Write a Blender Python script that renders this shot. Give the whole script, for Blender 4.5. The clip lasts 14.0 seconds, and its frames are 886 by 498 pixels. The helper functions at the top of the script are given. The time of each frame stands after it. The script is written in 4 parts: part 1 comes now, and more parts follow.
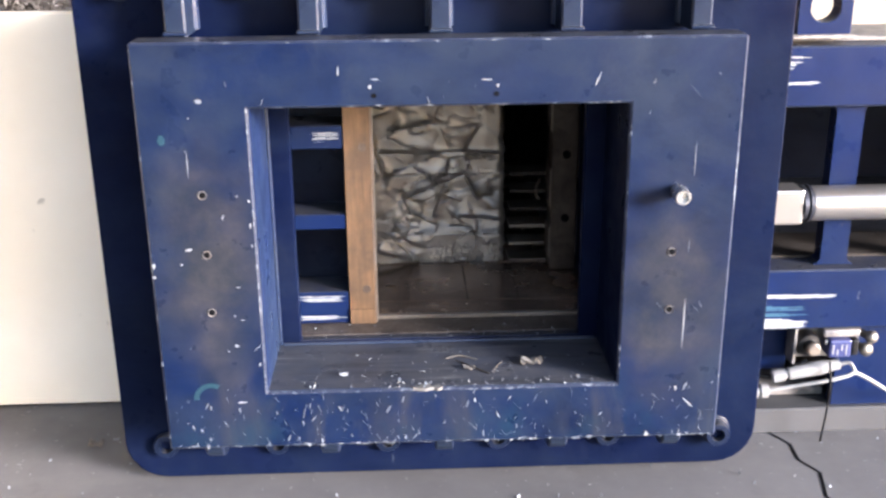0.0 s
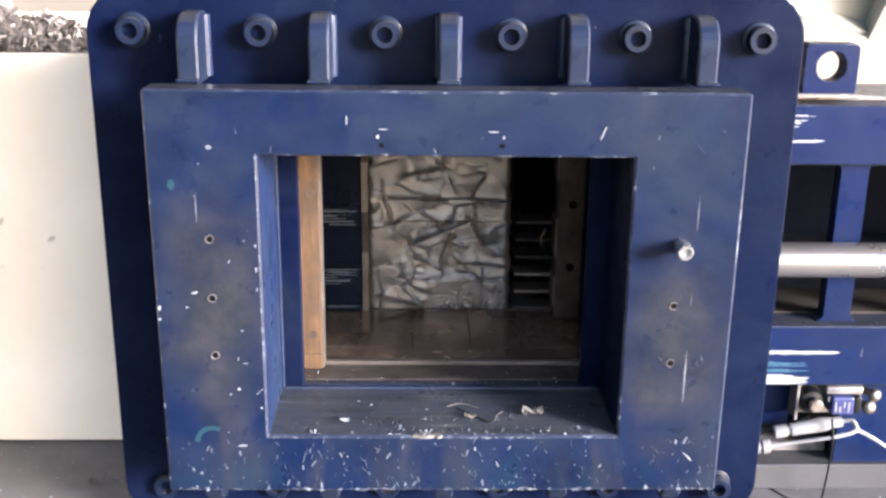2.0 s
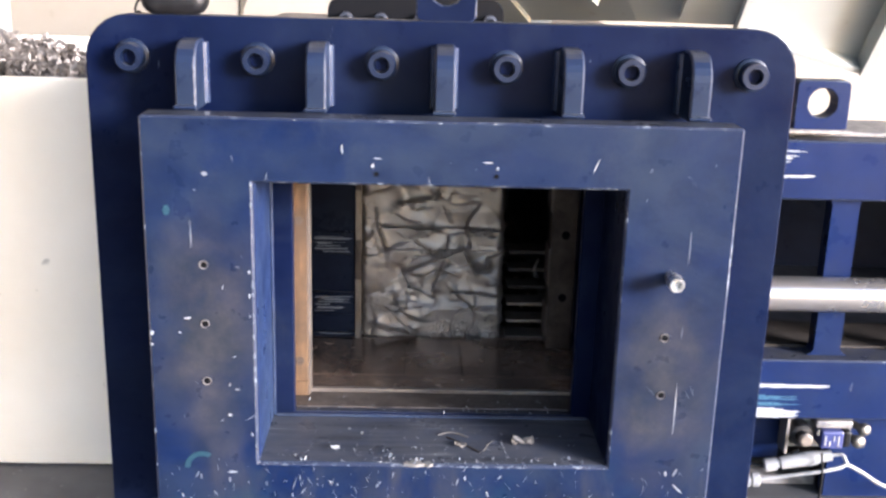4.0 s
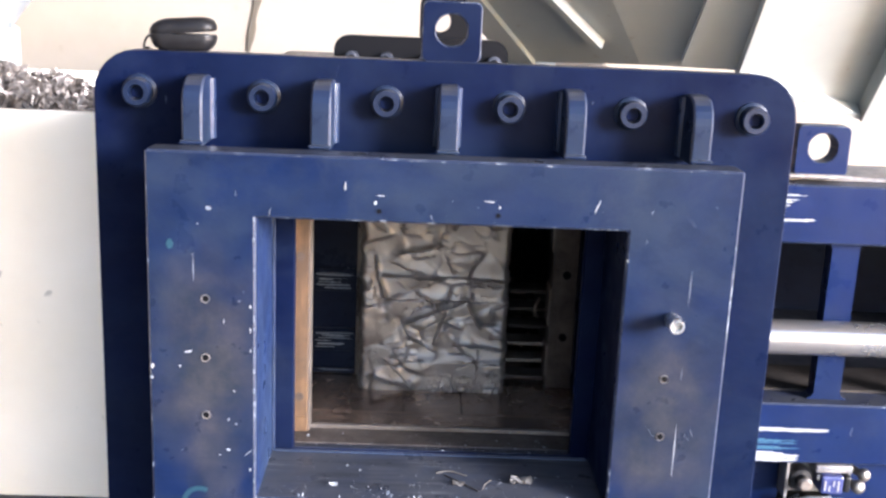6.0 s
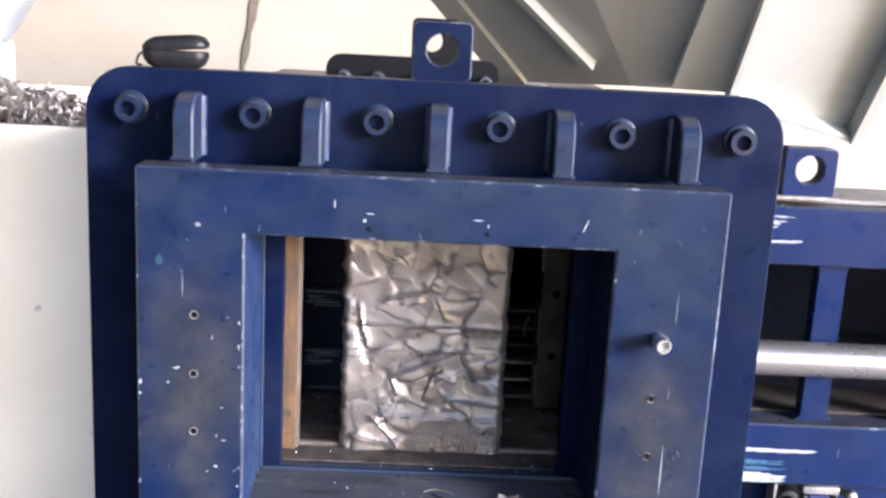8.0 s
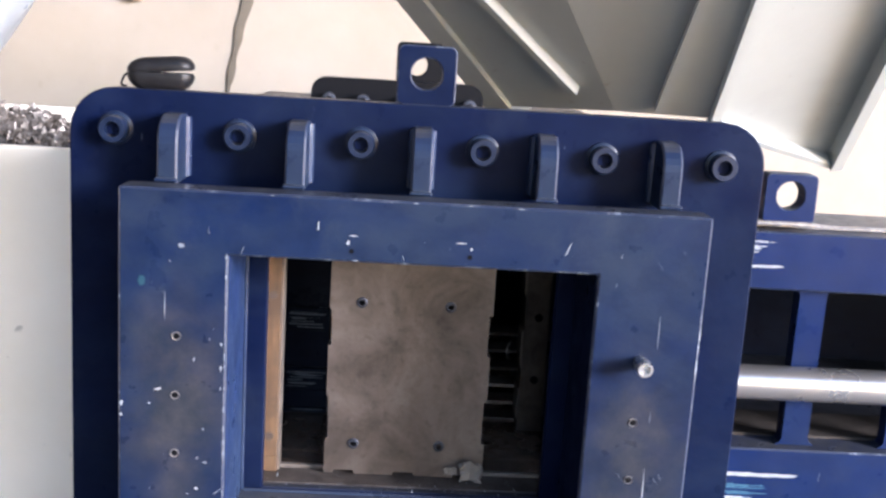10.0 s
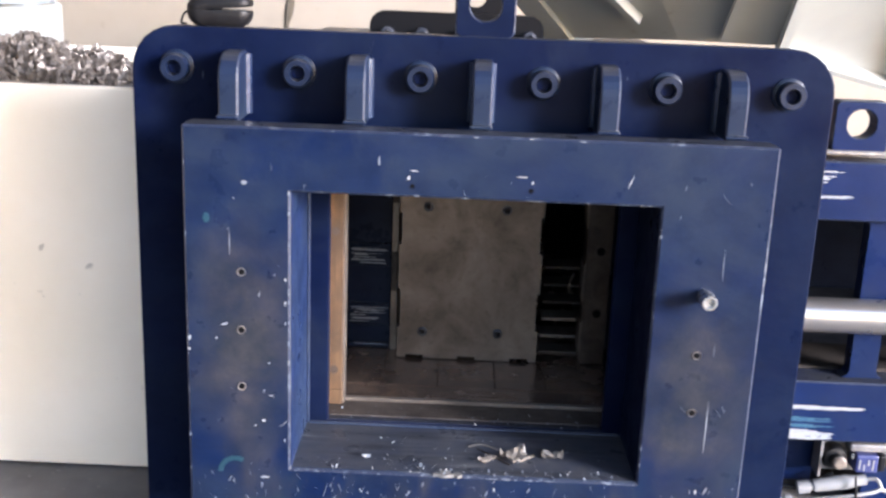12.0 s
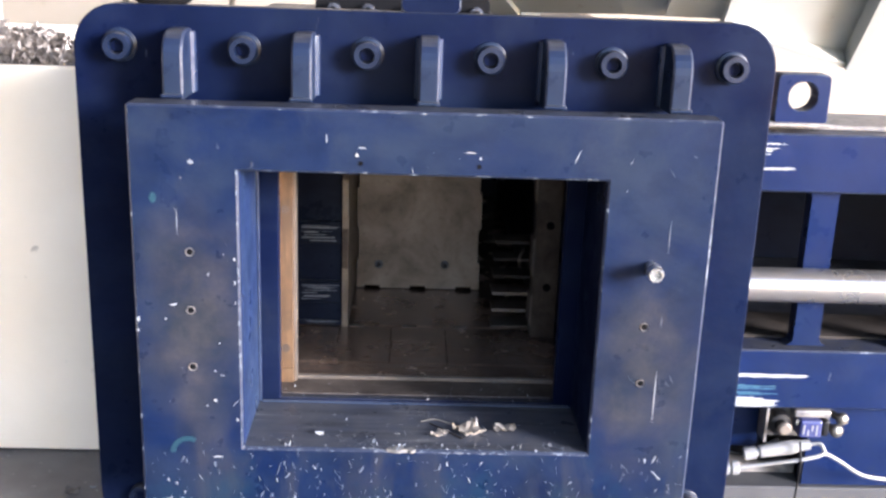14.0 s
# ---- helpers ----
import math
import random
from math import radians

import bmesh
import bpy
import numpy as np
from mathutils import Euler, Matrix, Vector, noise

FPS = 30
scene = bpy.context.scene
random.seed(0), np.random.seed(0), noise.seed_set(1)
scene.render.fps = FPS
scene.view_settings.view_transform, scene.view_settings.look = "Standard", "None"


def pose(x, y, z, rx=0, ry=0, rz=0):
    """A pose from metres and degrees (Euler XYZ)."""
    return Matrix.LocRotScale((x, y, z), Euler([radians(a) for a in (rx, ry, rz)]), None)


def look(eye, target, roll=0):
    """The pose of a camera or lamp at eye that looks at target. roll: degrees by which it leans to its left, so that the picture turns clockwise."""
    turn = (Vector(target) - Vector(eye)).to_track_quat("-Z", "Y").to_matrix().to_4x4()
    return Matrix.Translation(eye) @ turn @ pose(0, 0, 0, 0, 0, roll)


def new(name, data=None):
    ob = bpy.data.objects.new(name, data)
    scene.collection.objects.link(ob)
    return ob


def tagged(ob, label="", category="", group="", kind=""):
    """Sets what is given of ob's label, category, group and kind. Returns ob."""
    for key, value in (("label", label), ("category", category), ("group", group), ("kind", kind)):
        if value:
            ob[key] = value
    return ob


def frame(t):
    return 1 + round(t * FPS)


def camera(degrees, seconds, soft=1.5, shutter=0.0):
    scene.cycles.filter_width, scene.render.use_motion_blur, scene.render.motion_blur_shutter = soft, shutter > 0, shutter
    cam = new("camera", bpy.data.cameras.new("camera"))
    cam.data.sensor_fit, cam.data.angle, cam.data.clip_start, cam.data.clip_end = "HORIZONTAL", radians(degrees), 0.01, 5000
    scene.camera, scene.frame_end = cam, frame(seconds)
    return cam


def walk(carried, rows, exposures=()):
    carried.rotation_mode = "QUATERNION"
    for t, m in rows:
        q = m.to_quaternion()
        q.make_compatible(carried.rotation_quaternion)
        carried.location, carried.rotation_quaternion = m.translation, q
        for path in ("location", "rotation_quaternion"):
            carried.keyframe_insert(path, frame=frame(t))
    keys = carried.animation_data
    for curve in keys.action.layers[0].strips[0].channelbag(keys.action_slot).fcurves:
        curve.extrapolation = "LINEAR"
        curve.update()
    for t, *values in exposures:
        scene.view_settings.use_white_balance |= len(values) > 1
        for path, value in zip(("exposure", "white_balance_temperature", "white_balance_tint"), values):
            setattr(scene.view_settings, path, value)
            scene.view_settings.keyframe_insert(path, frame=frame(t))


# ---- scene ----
cam = camera(46.0, 14.0, soft=2.7)
PATH = [
    (0, (-0.058, -1.593, 1.074), (0.008, 0.292, 0.41), -0.55),
    (0.5, (-0.054, -1.59, 1.092), (-0.002, 0.291, 0.417), -0.25),
    (1, (-0.047, -1.596, 1.086), (-0.002, 0.295, 0.438), 0.05),
    (1.5, (-0.054, -1.601, 1.091), (-0.009, 0.304, 0.482), 0.55),
    (2, (-0.047, -1.602, 1.093), (-0.001, 0.307, 0.501), 0.65),
    (2.5, (-0.045, -1.602, 1.098), (0.003, 0.308, 0.505), 0.75),
    (3, (-0.044, -1.604, 1.095), (0.007, 0.313, 0.526), 1.05),
    (3.5, (-0.046, -1.607, 1.099), (0.009, 0.313, 0.543), 1.35),
    (6, (-0.045, -1.619, 1.1), (0.006, 0.324, 0.629), 2.45),
    (6.5, (-0.044, -1.617, 1.102), (0.01, 0.327, 0.637), 2.75),
    (7, (-0.046, -1.619, 1.1), (0.02, 0.327, 0.645), 2.95),
    (7.5, (-0.038, -1.623, 1.101), (0.02, 0.327, 0.658), 2.95),
    (10, (-0.035, -1.632, 1.102), (0.054, 0.328, 0.711), 3.55),
    (10.5, (-0.031, -1.627, 1.1), (0.052, 0.339, 0.743), 3.55),
    (11, (-0.033, -1.622, 1.099), (0.041, 0.343, 0.733), 3.65),
    (11.5, (-0.031, -1.623, 1.112), (0.043, 0.332, 0.698), 3.25),
    (12, (-0.035, -1.629, 1.099), (-0.057, 0.303, 0.583), 2.25),
    (12.5, (-0.033, -1.625, 1.093), (0.038, 0.298, 0.546), 2.05),
    (13, (-0.029, -1.622, 1.096), (0.047, 0.297, 0.539), 1.85),
    (13.5, (-0.032, -1.627, 1.097), (0.037, 0.29, 0.533), 2.05),
    (14, (-0.029, -1.634, 1.101), (0.04, 0.286, 0.544), 2.05),
]
walk(cam, [(t, look(eye, target, roll)) for t, eye, target, roll in PATH], [(0, 2.56, 6200, 19), (3.5, 2.50, 6050, 19), (6, 2.50, 5800, 19), (7.5, 2.38, 5780, 19), (10, 2.12, 5660, 19), (12, 2.10, 5850, 19), (13, 2.40, 5950, 19), (14, 2.50, 5950, 19)])

# ---- light ----
world = bpy.data.worlds.new("world")
scene.world = world
world.use_nodes = True
wn, wl = world.node_tree.nodes, world.node_tree.links
SUN_TO = Vector((1.5, -1.0, 0.42)).normalized()
sky = wn.new("ShaderNodeTexSky")
sky.sky_type, sky.sun_disc = "NISHITA", False
sky.sun_elevation = math.asin(SUN_TO.z)
sky.sun_rotation = math.atan2(SUN_TO.x, SUN_TO.y)
sky.air_density, sky.dust_density = 1.0, 1.0
wl.new(sky.outputs[0], wn["Background"].inputs[0])
wn["Background"].inputs[1].default_value = 0.165
sun = new("sun", bpy.data.lights.new("sun", "SUN"))
sun.data.energy, sun.data.angle, sun.data.color = 3.5, radians(18), (1.0, 0.985, 0.96)
sun.matrix_world = look(SUN_TO * 20, (0, 0, 0))


# ---- materials ----
class Mat:
    """Small wrapper to write node materials tersely."""

    def __init__(self, name):
        self.m = bpy.data.materials.new(name)
        self.m.use_nodes = True
        self.n, self.l = self.m.node_tree.nodes, self.m.node_tree.links
        self.b = self.n["Principled BSDF"]
        self.co = self.n.new("ShaderNodeTexCoord").outputs["Object"]

    def put(self, sock, v):
        if hasattr(v, "is_output"):
            self.l.new(v, sock)
        else:
            sock.default_value = v

    def scaled(self, s, loc=(0, 0, 0), rot=(0, 0, 0)):
        n = self.n.new("ShaderNodeMapping")
        self.l.new(self.co, n.inputs[0])
        n.inputs["Scale"].default_value = s
        n.inputs["Location"].default_value = loc
        n.inputs["Rotation"].default_value = rot
        return n.outputs[0]

    def noise(self, scale, detail=4.0, rough=0.6, co=None, dist=0.0):
        n = self.n.new("ShaderNodeTexNoise")
        self.l.new(co or self.co, n.inputs["Vector"])
        n.inputs["Scale"].default_value = scale
        n.inputs["Detail"].default_value = detail
        n.inputs["Roughness"].default_value = rough
        n.inputs["Distortion"].default_value = dist
        return n.outputs["Fac"]

    def ramp(self, v, a, b, lo=0.0, hi=1.0):
        n = self.n.new("ShaderNodeMapRange")
        self.l.new(v, n.inputs[0])
        for i, x in enumerate((a, b, lo, hi)):
            n.inputs[i + 1].default_value = x
        return n.outputs[0]

    def math(self, op, a, b=0.0):
        n = self.n.new("ShaderNodeMath")
        n.operation = op
        self.put(n.inputs[0], a)
        self.put(n.inputs[1], b)
        return n.outputs[0]

    def mix(self, f, a, b):
        n = self.n.new("ShaderNodeMix")
        n.data_type = "RGBA"
        self.put(n.inputs[0], f)
        self.put(n.inputs[6], a if hasattr(a, "is_output") else (*a, 1))
        self.put(n.inputs[7], b if hasattr(b, "is_output") else (*b, 1))
        return n.outputs[2]

    def axis(self, i):
        n = self.n.new("ShaderNodeSeparateXYZ")
        self.l.new(self.co, n.inputs[0])
        return n.outputs[i]

    def spot(self, centre, size):
        """1 at the centre, 0 at the rim of an ellipsoid."""
        n = self.n.new("ShaderNodeMapping")
        self.l.new(self.co, n.inputs[0])
        n.inputs["Scale"].default_value = [1 / s for s in size]
        n.inputs["Location"].default_value = [-c / s for c, s in zip(centre, size)]
        g = self.n.new("ShaderNodeTexGradient")
        g.gradient_type = "SPHERICAL"
        self.l.new(n.outputs[0], g.inputs[0])
        return g.outputs["Fac"]

    def done(self, color, rough=0.5, metal=0.0, bump=None, height=0.001, spec=0.5):
        if not hasattr(color, "is_output"):
            color = (*color, 1)
        self.put(self.b.inputs["Base Color"], color)
        self.put(self.b.inputs["Roughness"], rough)
        self.put(self.b.inputs["Metallic"], metal)
        self.b.inputs["Specular IOR Level"].default_value = spec
        if bump is not None:
            n = self.n.new("ShaderNodeBump")
            n.inputs["Distance"].default_value = height
            self.l.new(bump, n.inputs["Height"])
            self.l.new(n.outputs[0], self.b.inputs["Normal"])
        return self.m


BLUE = (0.0020, 0.0066, 0.0280)


def blue_paint(name, grime=0.5, chips=0.6, stains=(), low=None, base=BLUE, spec=0.13, lines=0.0, k=0.62):
    m = Mat(name)
    big = m.noise(3.2, 5, 0.6, dist=0.4)
    col = m.mix(m.ramp(m.noise(9, 4), 0.35, 0.7, 0, 0.6), base, tuple(c * 1.55 + 0.0025 * k for c in base))
    smudge = m.noise(6.0, 6, 0.7, m.scaled((0.8, 1, 1.3), (9, 4, 6)), 0.5)
    col = m.mix(m.ramp(smudge, 0.46, 0.66, 0, grime), col, tuple(c * 0.42 + 0.001 for c in base))
    dirt = m.ramp(big, 0.42, 0.68, 0, grime)
    smear = m.noise(5.0, 5, 0.65, m.scaled((0.55, 1.0, 1.9), (2, 5, 1)), 1.2)
    col = m.mix(m.ramp(smear, 0.44, 0.66, 0, grime * 0.9), col, tuple(c * k for c in (0.012, 0.022, 0.054)))
    col = m.mix(dirt, col, tuple(c * k for c in (0.011, 0.021, 0.054)))
    haze = m.noise(2.6, 9, 0.72, m.scaled((1.0, 1.0, 1.5), (5.3, 1, 3.1)), 0.6)
    col = m.mix(m.ramp(haze, 0.46, 0.62, 0, grime * 0.85), col, tuple(c * k for c in (0.023, 0.035, 0.060)))
    wipe = m.noise(7.0, 8, 0.75, m.scaled((1.0, 1.0, 0.7), (1.7, 6, 2.2), (0, 0.6, 0)), 0.4)
    col = m.mix(m.ramp(wipe, 0.53, 0.68, 0, grime * 0.55), col, tuple(c * k for c in (0.036, 0.047, 0.066)))
    patch = m.noise(13, 5, 0.7, m.scaled((1.0, 1.0, 1.0), (7, 2, 9)), 0.3)
    col = m.mix(m.ramp(patch, 0.50, 0.62, 0, grime * 0.35), col, tuple(c * 0.55 for c in base))
    for centre, size, amount in stains:
        s = m.math("MULTIPLY", m.spot(centre, size), m.ramp(m.noise(8, 6, 0.68, dist=0.2), 0.30, 0.66, 0.25, 2.0))
        col = m.mix(m.ramp(s, 0.0, 1.05, 0, amount), col, m.mix(m.ramp(m.noise(11, 6, 0.7), 0.36, 0.66), tuple(c * k for c in (0.016, 0.022, 0.034)), tuple(c * k for c in (0.056, 0.054, 0.058))))
    if low:
        drip = m.noise(5, 6, 0.68, m.scaled((2.0, 2.0, 0.42), (4, 0, 2)), 0.5)
        drip = m.math("MULTIPLY", m.ramp(drip, 0.50, 0.66), m.ramp(m.axis(2), 0.36, 0.24))
        col = m.mix(m.math("MULTIPLY", drip, 0.6), col, tuple(c * k for c in (0.044, 0.047, 0.056)))
        teal = m.math("MULTIPLY", m.ramp(m.noise(11, 4, 0.6, m.scaled((1, 1, 0.7), (8, 3, 5))), 0.54, 0.70), m.ramp(m.axis(2), 0.34, 0.22))
        col = m.mix(m.math("MULTIPLY", teal, 0.35), col, tuple(c * k for c in (0.008, 0.036, 0.066)))
    # vertical scratches and small chips in the paint
    sc = m.noise(30, 2, 0.5, m.scaled((3.2, 3.2, 0.30)))
    thr = 0.80 - 0.07 * chips
    scratch = m.ramp(sc, thr, thr + 0.03)
    ch = m.noise(55, 3, 0.6, m.scaled((1.0, 1.0, 0.6), (3, 1, 7)))
    thr = 0.765 - 0.045 * chips
    if low:
        up = m.ramp(m.axis(2), low[1], low[0], 0.105, 0.0)
        ch = m.math("ADD", ch, up)
    chip = m.ramp(ch, thr, thr + 0.025)
    wear = m.math("MAXIMUM", m.math("MULTIPLY", scratch, 0.5), chip)
    wear = m.math("MULTIPLY", wear, m.ramp(m.noise(6, 2), 0.42, 0.55))
    col = m.mix(wear, col, tuple(c * k for c in (0.26, 0.30, 0.36)))
    # Upward faces are lightened in the colour itself, by normal and noise.
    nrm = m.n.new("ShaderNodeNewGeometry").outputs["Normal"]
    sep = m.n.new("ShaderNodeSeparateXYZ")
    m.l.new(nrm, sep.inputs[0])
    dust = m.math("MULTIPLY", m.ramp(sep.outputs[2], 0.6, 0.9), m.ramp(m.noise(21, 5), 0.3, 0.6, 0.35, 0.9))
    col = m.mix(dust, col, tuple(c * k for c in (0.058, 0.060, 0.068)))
    if lines:
        ln = m.noise(26, 3, 0.6, m.scaled((0.16, 3.4, 3.4), (1, 2, 3)))
        col = m.mix(m.ramp(ln, 0.60, 0.72, 0, lines), col, (0.15, 0.155, 0.16))
        ln = m.noise(19, 4, 0.6, m.scaled((0.22, 3.0, 3.0), (6, 1, 2)))
        col = m.mix(m.ramp(ln, 0.52, 0.70, 0, lines), col, (0.014, 0.016, 0.022))
    rough = m.ramp(m.noise(16, 4), 0.3, 0.7, 0.24, 0.44)
    bump = m.math("ADD", m.math("MULTIPLY", m.noise(90, 3), 0.25), m.math("MULTIPLY", chip, -0.5))
    return m.done(col, rough, 0.0, bump, 0.0012, spec)


def worn_edge(name="worn painted edge"):
    m = Mat(name)
    f = m.math("MULTIPLY", m.ramp(m.noise(38, 6, 0.8), 0.52, 0.64), m.ramp(m.noise(9, 3), 0.46, 0.60))
    col = m.mix(f, (0.009, 0.015, 0.036), (0.20, 0.23, 0.27))
    return m.done(col, 0.5, 0.0, m.noise(120, 3), 0.001)


def bare_steel(name, dark, light, rough=(0.35, 0.6), scale=12, metal=0.85, bump=0.0006, spec=0.4):
    m = Mat(name)
    col = m.mix(m.ramp(m.noise(scale, 6, 0.65, dist=0.5), 0.3, 0.7), dark, light)
    if bump > 0.0001:
        col = m.mix(m.ramp(m.noise(scale * 7, 4), 0.55, 0.8, 0, 0.5), col, tuple(c * 0.45 for c in dark))
    return m.done(col, m.ramp(m.noise(scale * 2, 4), 0.3, 0.7, *rough), metal, m.noise(scale * 9, 4), bump, spec)


STAINS = [((-0.375, 0, 0.50), (0.12, 0.3, 0.24), 0.95), ((-0.37, 0, 0.30), (0.05, 0.3, 0.17), 0.5),
          ((0.375, 0, 0.43), (0.12, 0.3, 0.24), 0.85), ((0.02, 0, 0.20), (0.035, 0.3, 0.10), 0.55), ((-0.11, 0, 0.19), (0.03, 0.3, 0.10), 0.45)]
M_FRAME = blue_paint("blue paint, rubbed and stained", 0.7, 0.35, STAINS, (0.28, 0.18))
# Plate blue darkened: shade behind the front slab is in the colour.
M_PLATE = blue_paint("blue paint darkened for the shaded plate", 0.25, 0.35, base=(0.0016, 0.0036, 0.0160), spec=0.05)
# Scuffed, and paler too: the sunlit left jamb's light is in the colour.
M_JAMB = blue_paint("scuffed blue jamb paint, lit tone in colour", 0.75, 1.1, base=(0.010, 0.020, 0.062), k=0.9)
# Lip blue darkened: the recess's shade is put into the colour.
M_LIP = blue_paint("deep blue lip paint, darkened for shade", 0.3, 0.3, base=(0.0011, 0.0028, 0.0150), spec=0.04)
M_WELD = blue_paint("blue paint on weld", 0.9, 1.2, base=(0.022, 0.032, 0.064), spec=0.25, k=0.9)
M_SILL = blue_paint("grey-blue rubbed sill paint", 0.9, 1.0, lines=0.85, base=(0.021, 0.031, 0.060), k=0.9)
M_RIB = blue_paint("blue paint on ribs", 0.9, 1.0, base=(0.0085, 0.0140, 0.0340))
M_SIDE = blue_paint("blue paint on guide beams", 0.25, 0.3, base=(0.0027, 0.0088, 0.042))
# Shade of the chamber, channel and housing is put into this blue.
M_DARK = blue_paint("blue paint darkened for shaded insides", 0.3, 0.0, spec=0.08, base=(0.0016, 0.0026, 0.009))
M_EDGE = worn_edge()
M_SCREW = blue_paint("blue paint on screws", 0.6, 0.6, base=(0.0032, 0.0068, 0.020), spec=0.25)
M_BOLT = bare_steel("blackened bolt steel", (0.0275, 0.0303, 0.0413), (0.0660, 0.0688, 0.0825), (0.35, 0.55), 30, 0.7)
M_HOLE = Mat("dark bore").done((0.004, 0.004, 0.005), 0.8, spec=0.05)
M_ZINC = bare_steel("zinc-plated steel", (0.30, 0.31, 0.32), (0.48, 0.49, 0.50), (0.2, 0.36), 40)
M_ROD = bare_steel("bright chromed rod", (0.3960, 0.3850, 0.3740), (0.4290, 0.4180, 0.4070), (0.26, 0.32), 3, 0.9, 0.00002)
M_RAM = bare_steel("dull ground steel plate", (0.060, 0.047, 0.039), (0.165, 0.136, 0.117), (0.34, 0.50), 8, 0.65)
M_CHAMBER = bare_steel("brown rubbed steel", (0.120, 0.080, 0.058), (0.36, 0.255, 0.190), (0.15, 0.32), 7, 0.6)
# Darkened steel: shade of the shelf and upper slats in its colour.
M_SHELF = bare_steel("dull steel for shaded parts and slivers", (0.020, 0.017, 0.015), (0.052, 0.044, 0.038), (0.6, 0.8), 9, 0.0, 0.0006, 0.1)
M_POST = bare_steel("dark brown worn steel", (0.026, 0.020, 0.017), (0.092, 0.073, 0.062), (0.45, 0.65), 14, 0.2, 0.0006, 0.2)
M_TRACK = bare_steel("scuffed track steel", (0.060, 0.062, 0.072), (0.270, 0.250, 0.230), (0.35, 0.6), 26, 0.3)
M_LINER = bare_steel("worn liner steel", (0.115, 0.095, 0.080), (0.220, 0.188, 0.160), (0.4, 0.6), 14, 0.6)
M_BLACK = bare_steel("black grained plastic", (0.004, 0.004, 0.005), (0.009, 0.009, 0.010), (0.34, 0.5), 60, 0.0, 0.0004, 0.2)
M_LEDGE = bare_steel("brown scratched ledge steel", (0.030, 0.025, 0.023), (0.120, 0.098, 0.083), (0.4, 0.6), 24, 0.35, 0.0009)
M_BLACKSTEEL = Mat("black painted steel").done((0.003, 0.003, 0.004), 0.5, spec=0.12)


def tan_bar():
    m = Mat("tan wear strip")
    g = m.noise(22, 5, 0.6, m.scaled((6, 6, 0.5)))
    col = m.mix(m.ramp(g, 0.3, 0.7), (0.066, 0.037, 0.018), (0.135, 0.078, 0.038))
    col = m.mix(m.ramp(m.noise(14, 5), 0.46, 0.66, 0, 0.75), col, (0.048, 0.030, 0.019))
    return m.done(col, 0.55, 0.1, m.noise(70, 4), 0.0008)


def crushed_metal():
    m = Mat("crushed aluminium sheet")
    a = m.noise(14, 5, 0.6, dist=0.6)
    col = m.mix(m.ramp(a, 0.3, 0.7), (0.178, 0.154, 0.140), (0.262, 0.234, 0.216))
    col = m.mix(m.ramp(m.noise(22, 5, 0.65), 0.60, 0.74, 0, 0.55), col, (0.14, 0.108, 0.086))
    # fine dents, and thin wandering wrinkles with their crease shade painted into the colour
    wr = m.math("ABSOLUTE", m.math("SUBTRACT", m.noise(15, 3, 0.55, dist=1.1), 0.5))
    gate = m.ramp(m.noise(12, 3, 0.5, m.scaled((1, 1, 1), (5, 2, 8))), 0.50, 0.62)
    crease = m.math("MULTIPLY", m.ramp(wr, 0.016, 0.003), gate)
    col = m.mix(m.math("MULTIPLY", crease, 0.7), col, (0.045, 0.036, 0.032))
    bump = m.math("SUBTRACT", m.math("MULTIPLY", m.noise(60, 3, 0.5, dist=0.5), 0.22), m.math("MULTIPLY", crease, 0.6))
    return m.done(col, m.ramp(m.noise(30, 4), 0.3, 0.7, 0.36, 0.52), 0.62, bump, 0.0028)


def concrete():
    m = Mat("grey concrete floor")
    col = m.mix(m.ramp(m.noise(2.5, 6, 0.65), 0.3, 0.7), (0.085, 0.083, 0.084), (0.130, 0.127, 0.128))
    col = m.mix(m.ramp(m.noise(60, 4), 0.66, 0.74, 0, 0.8), col, (0.36, 0.36, 0.36))
    col = m.mix(m.ramp(m.noise(9, 5), 0.6, 0.75, 0, 0.5), col, (0.06, 0.058, 0.058))
    return m.done(col, m.ramp(m.noise(8, 4), 0.3, 0.7, 0.45, 0.75), 0, m.noise(60, 5), 0.0005)


def painted(name, a, b, rough=0.5, marks=0.5):
    m = Mat(name)
    col = m.mix(m.ramp(m.noise(2.2, 5), 0.3, 0.7), a, b)
    col = m.mix(m.ramp(m.noise(24, 2, 0.4), 0.74, 0.78, 0, marks), col, (0.22, 0.19, 0.14))
    return m.done(col, m.ramp(m.noise(12, 4), 0.3, 0.7, rough - 0.1, rough + 0.1), 0, m.noise(30, 3), 0.0006)


M_TAN, M_BALE, M_FLOOR = tan_bar(), crushed_metal(), concrete()
M_BIN = painted("cream painted sheet steel", (0.77, 0.70, 0.575), (0.87, 0.81, 0.70), 0.45)
M_WALL = painted("cream plaster", (0.235, 0.203, 0.160), (0.265, 0.234, 0.192), 0.85, 0.35)
M_HOPPER = painted("pale grey-green painted sheet", (0.30, 0.318, 0.306), (0.336, 0.354, 0.340), 0.45, 0.3)
M_WHITEHOSE = painted("white plastic fitting", (0.175, 0.175, 0.18), (0.255, 0.255, 0.255), 0.4, 0.2)
M_MARK = painted("bare scraped paint", (0.180, 0.200, 0.225), (0.240, 0.255, 0.275), 0.5, 0.4)
M_BASE = painted("dusty grey base steel", (0.030, 0.031, 0.034), (0.052, 0.053, 0.056), 0.6)
M_SCUFF = painted("dull grey-blue scuff", (0.07, 0.085, 0.11), (0.13, 0.145, 0.17), 0.5, 0.3)
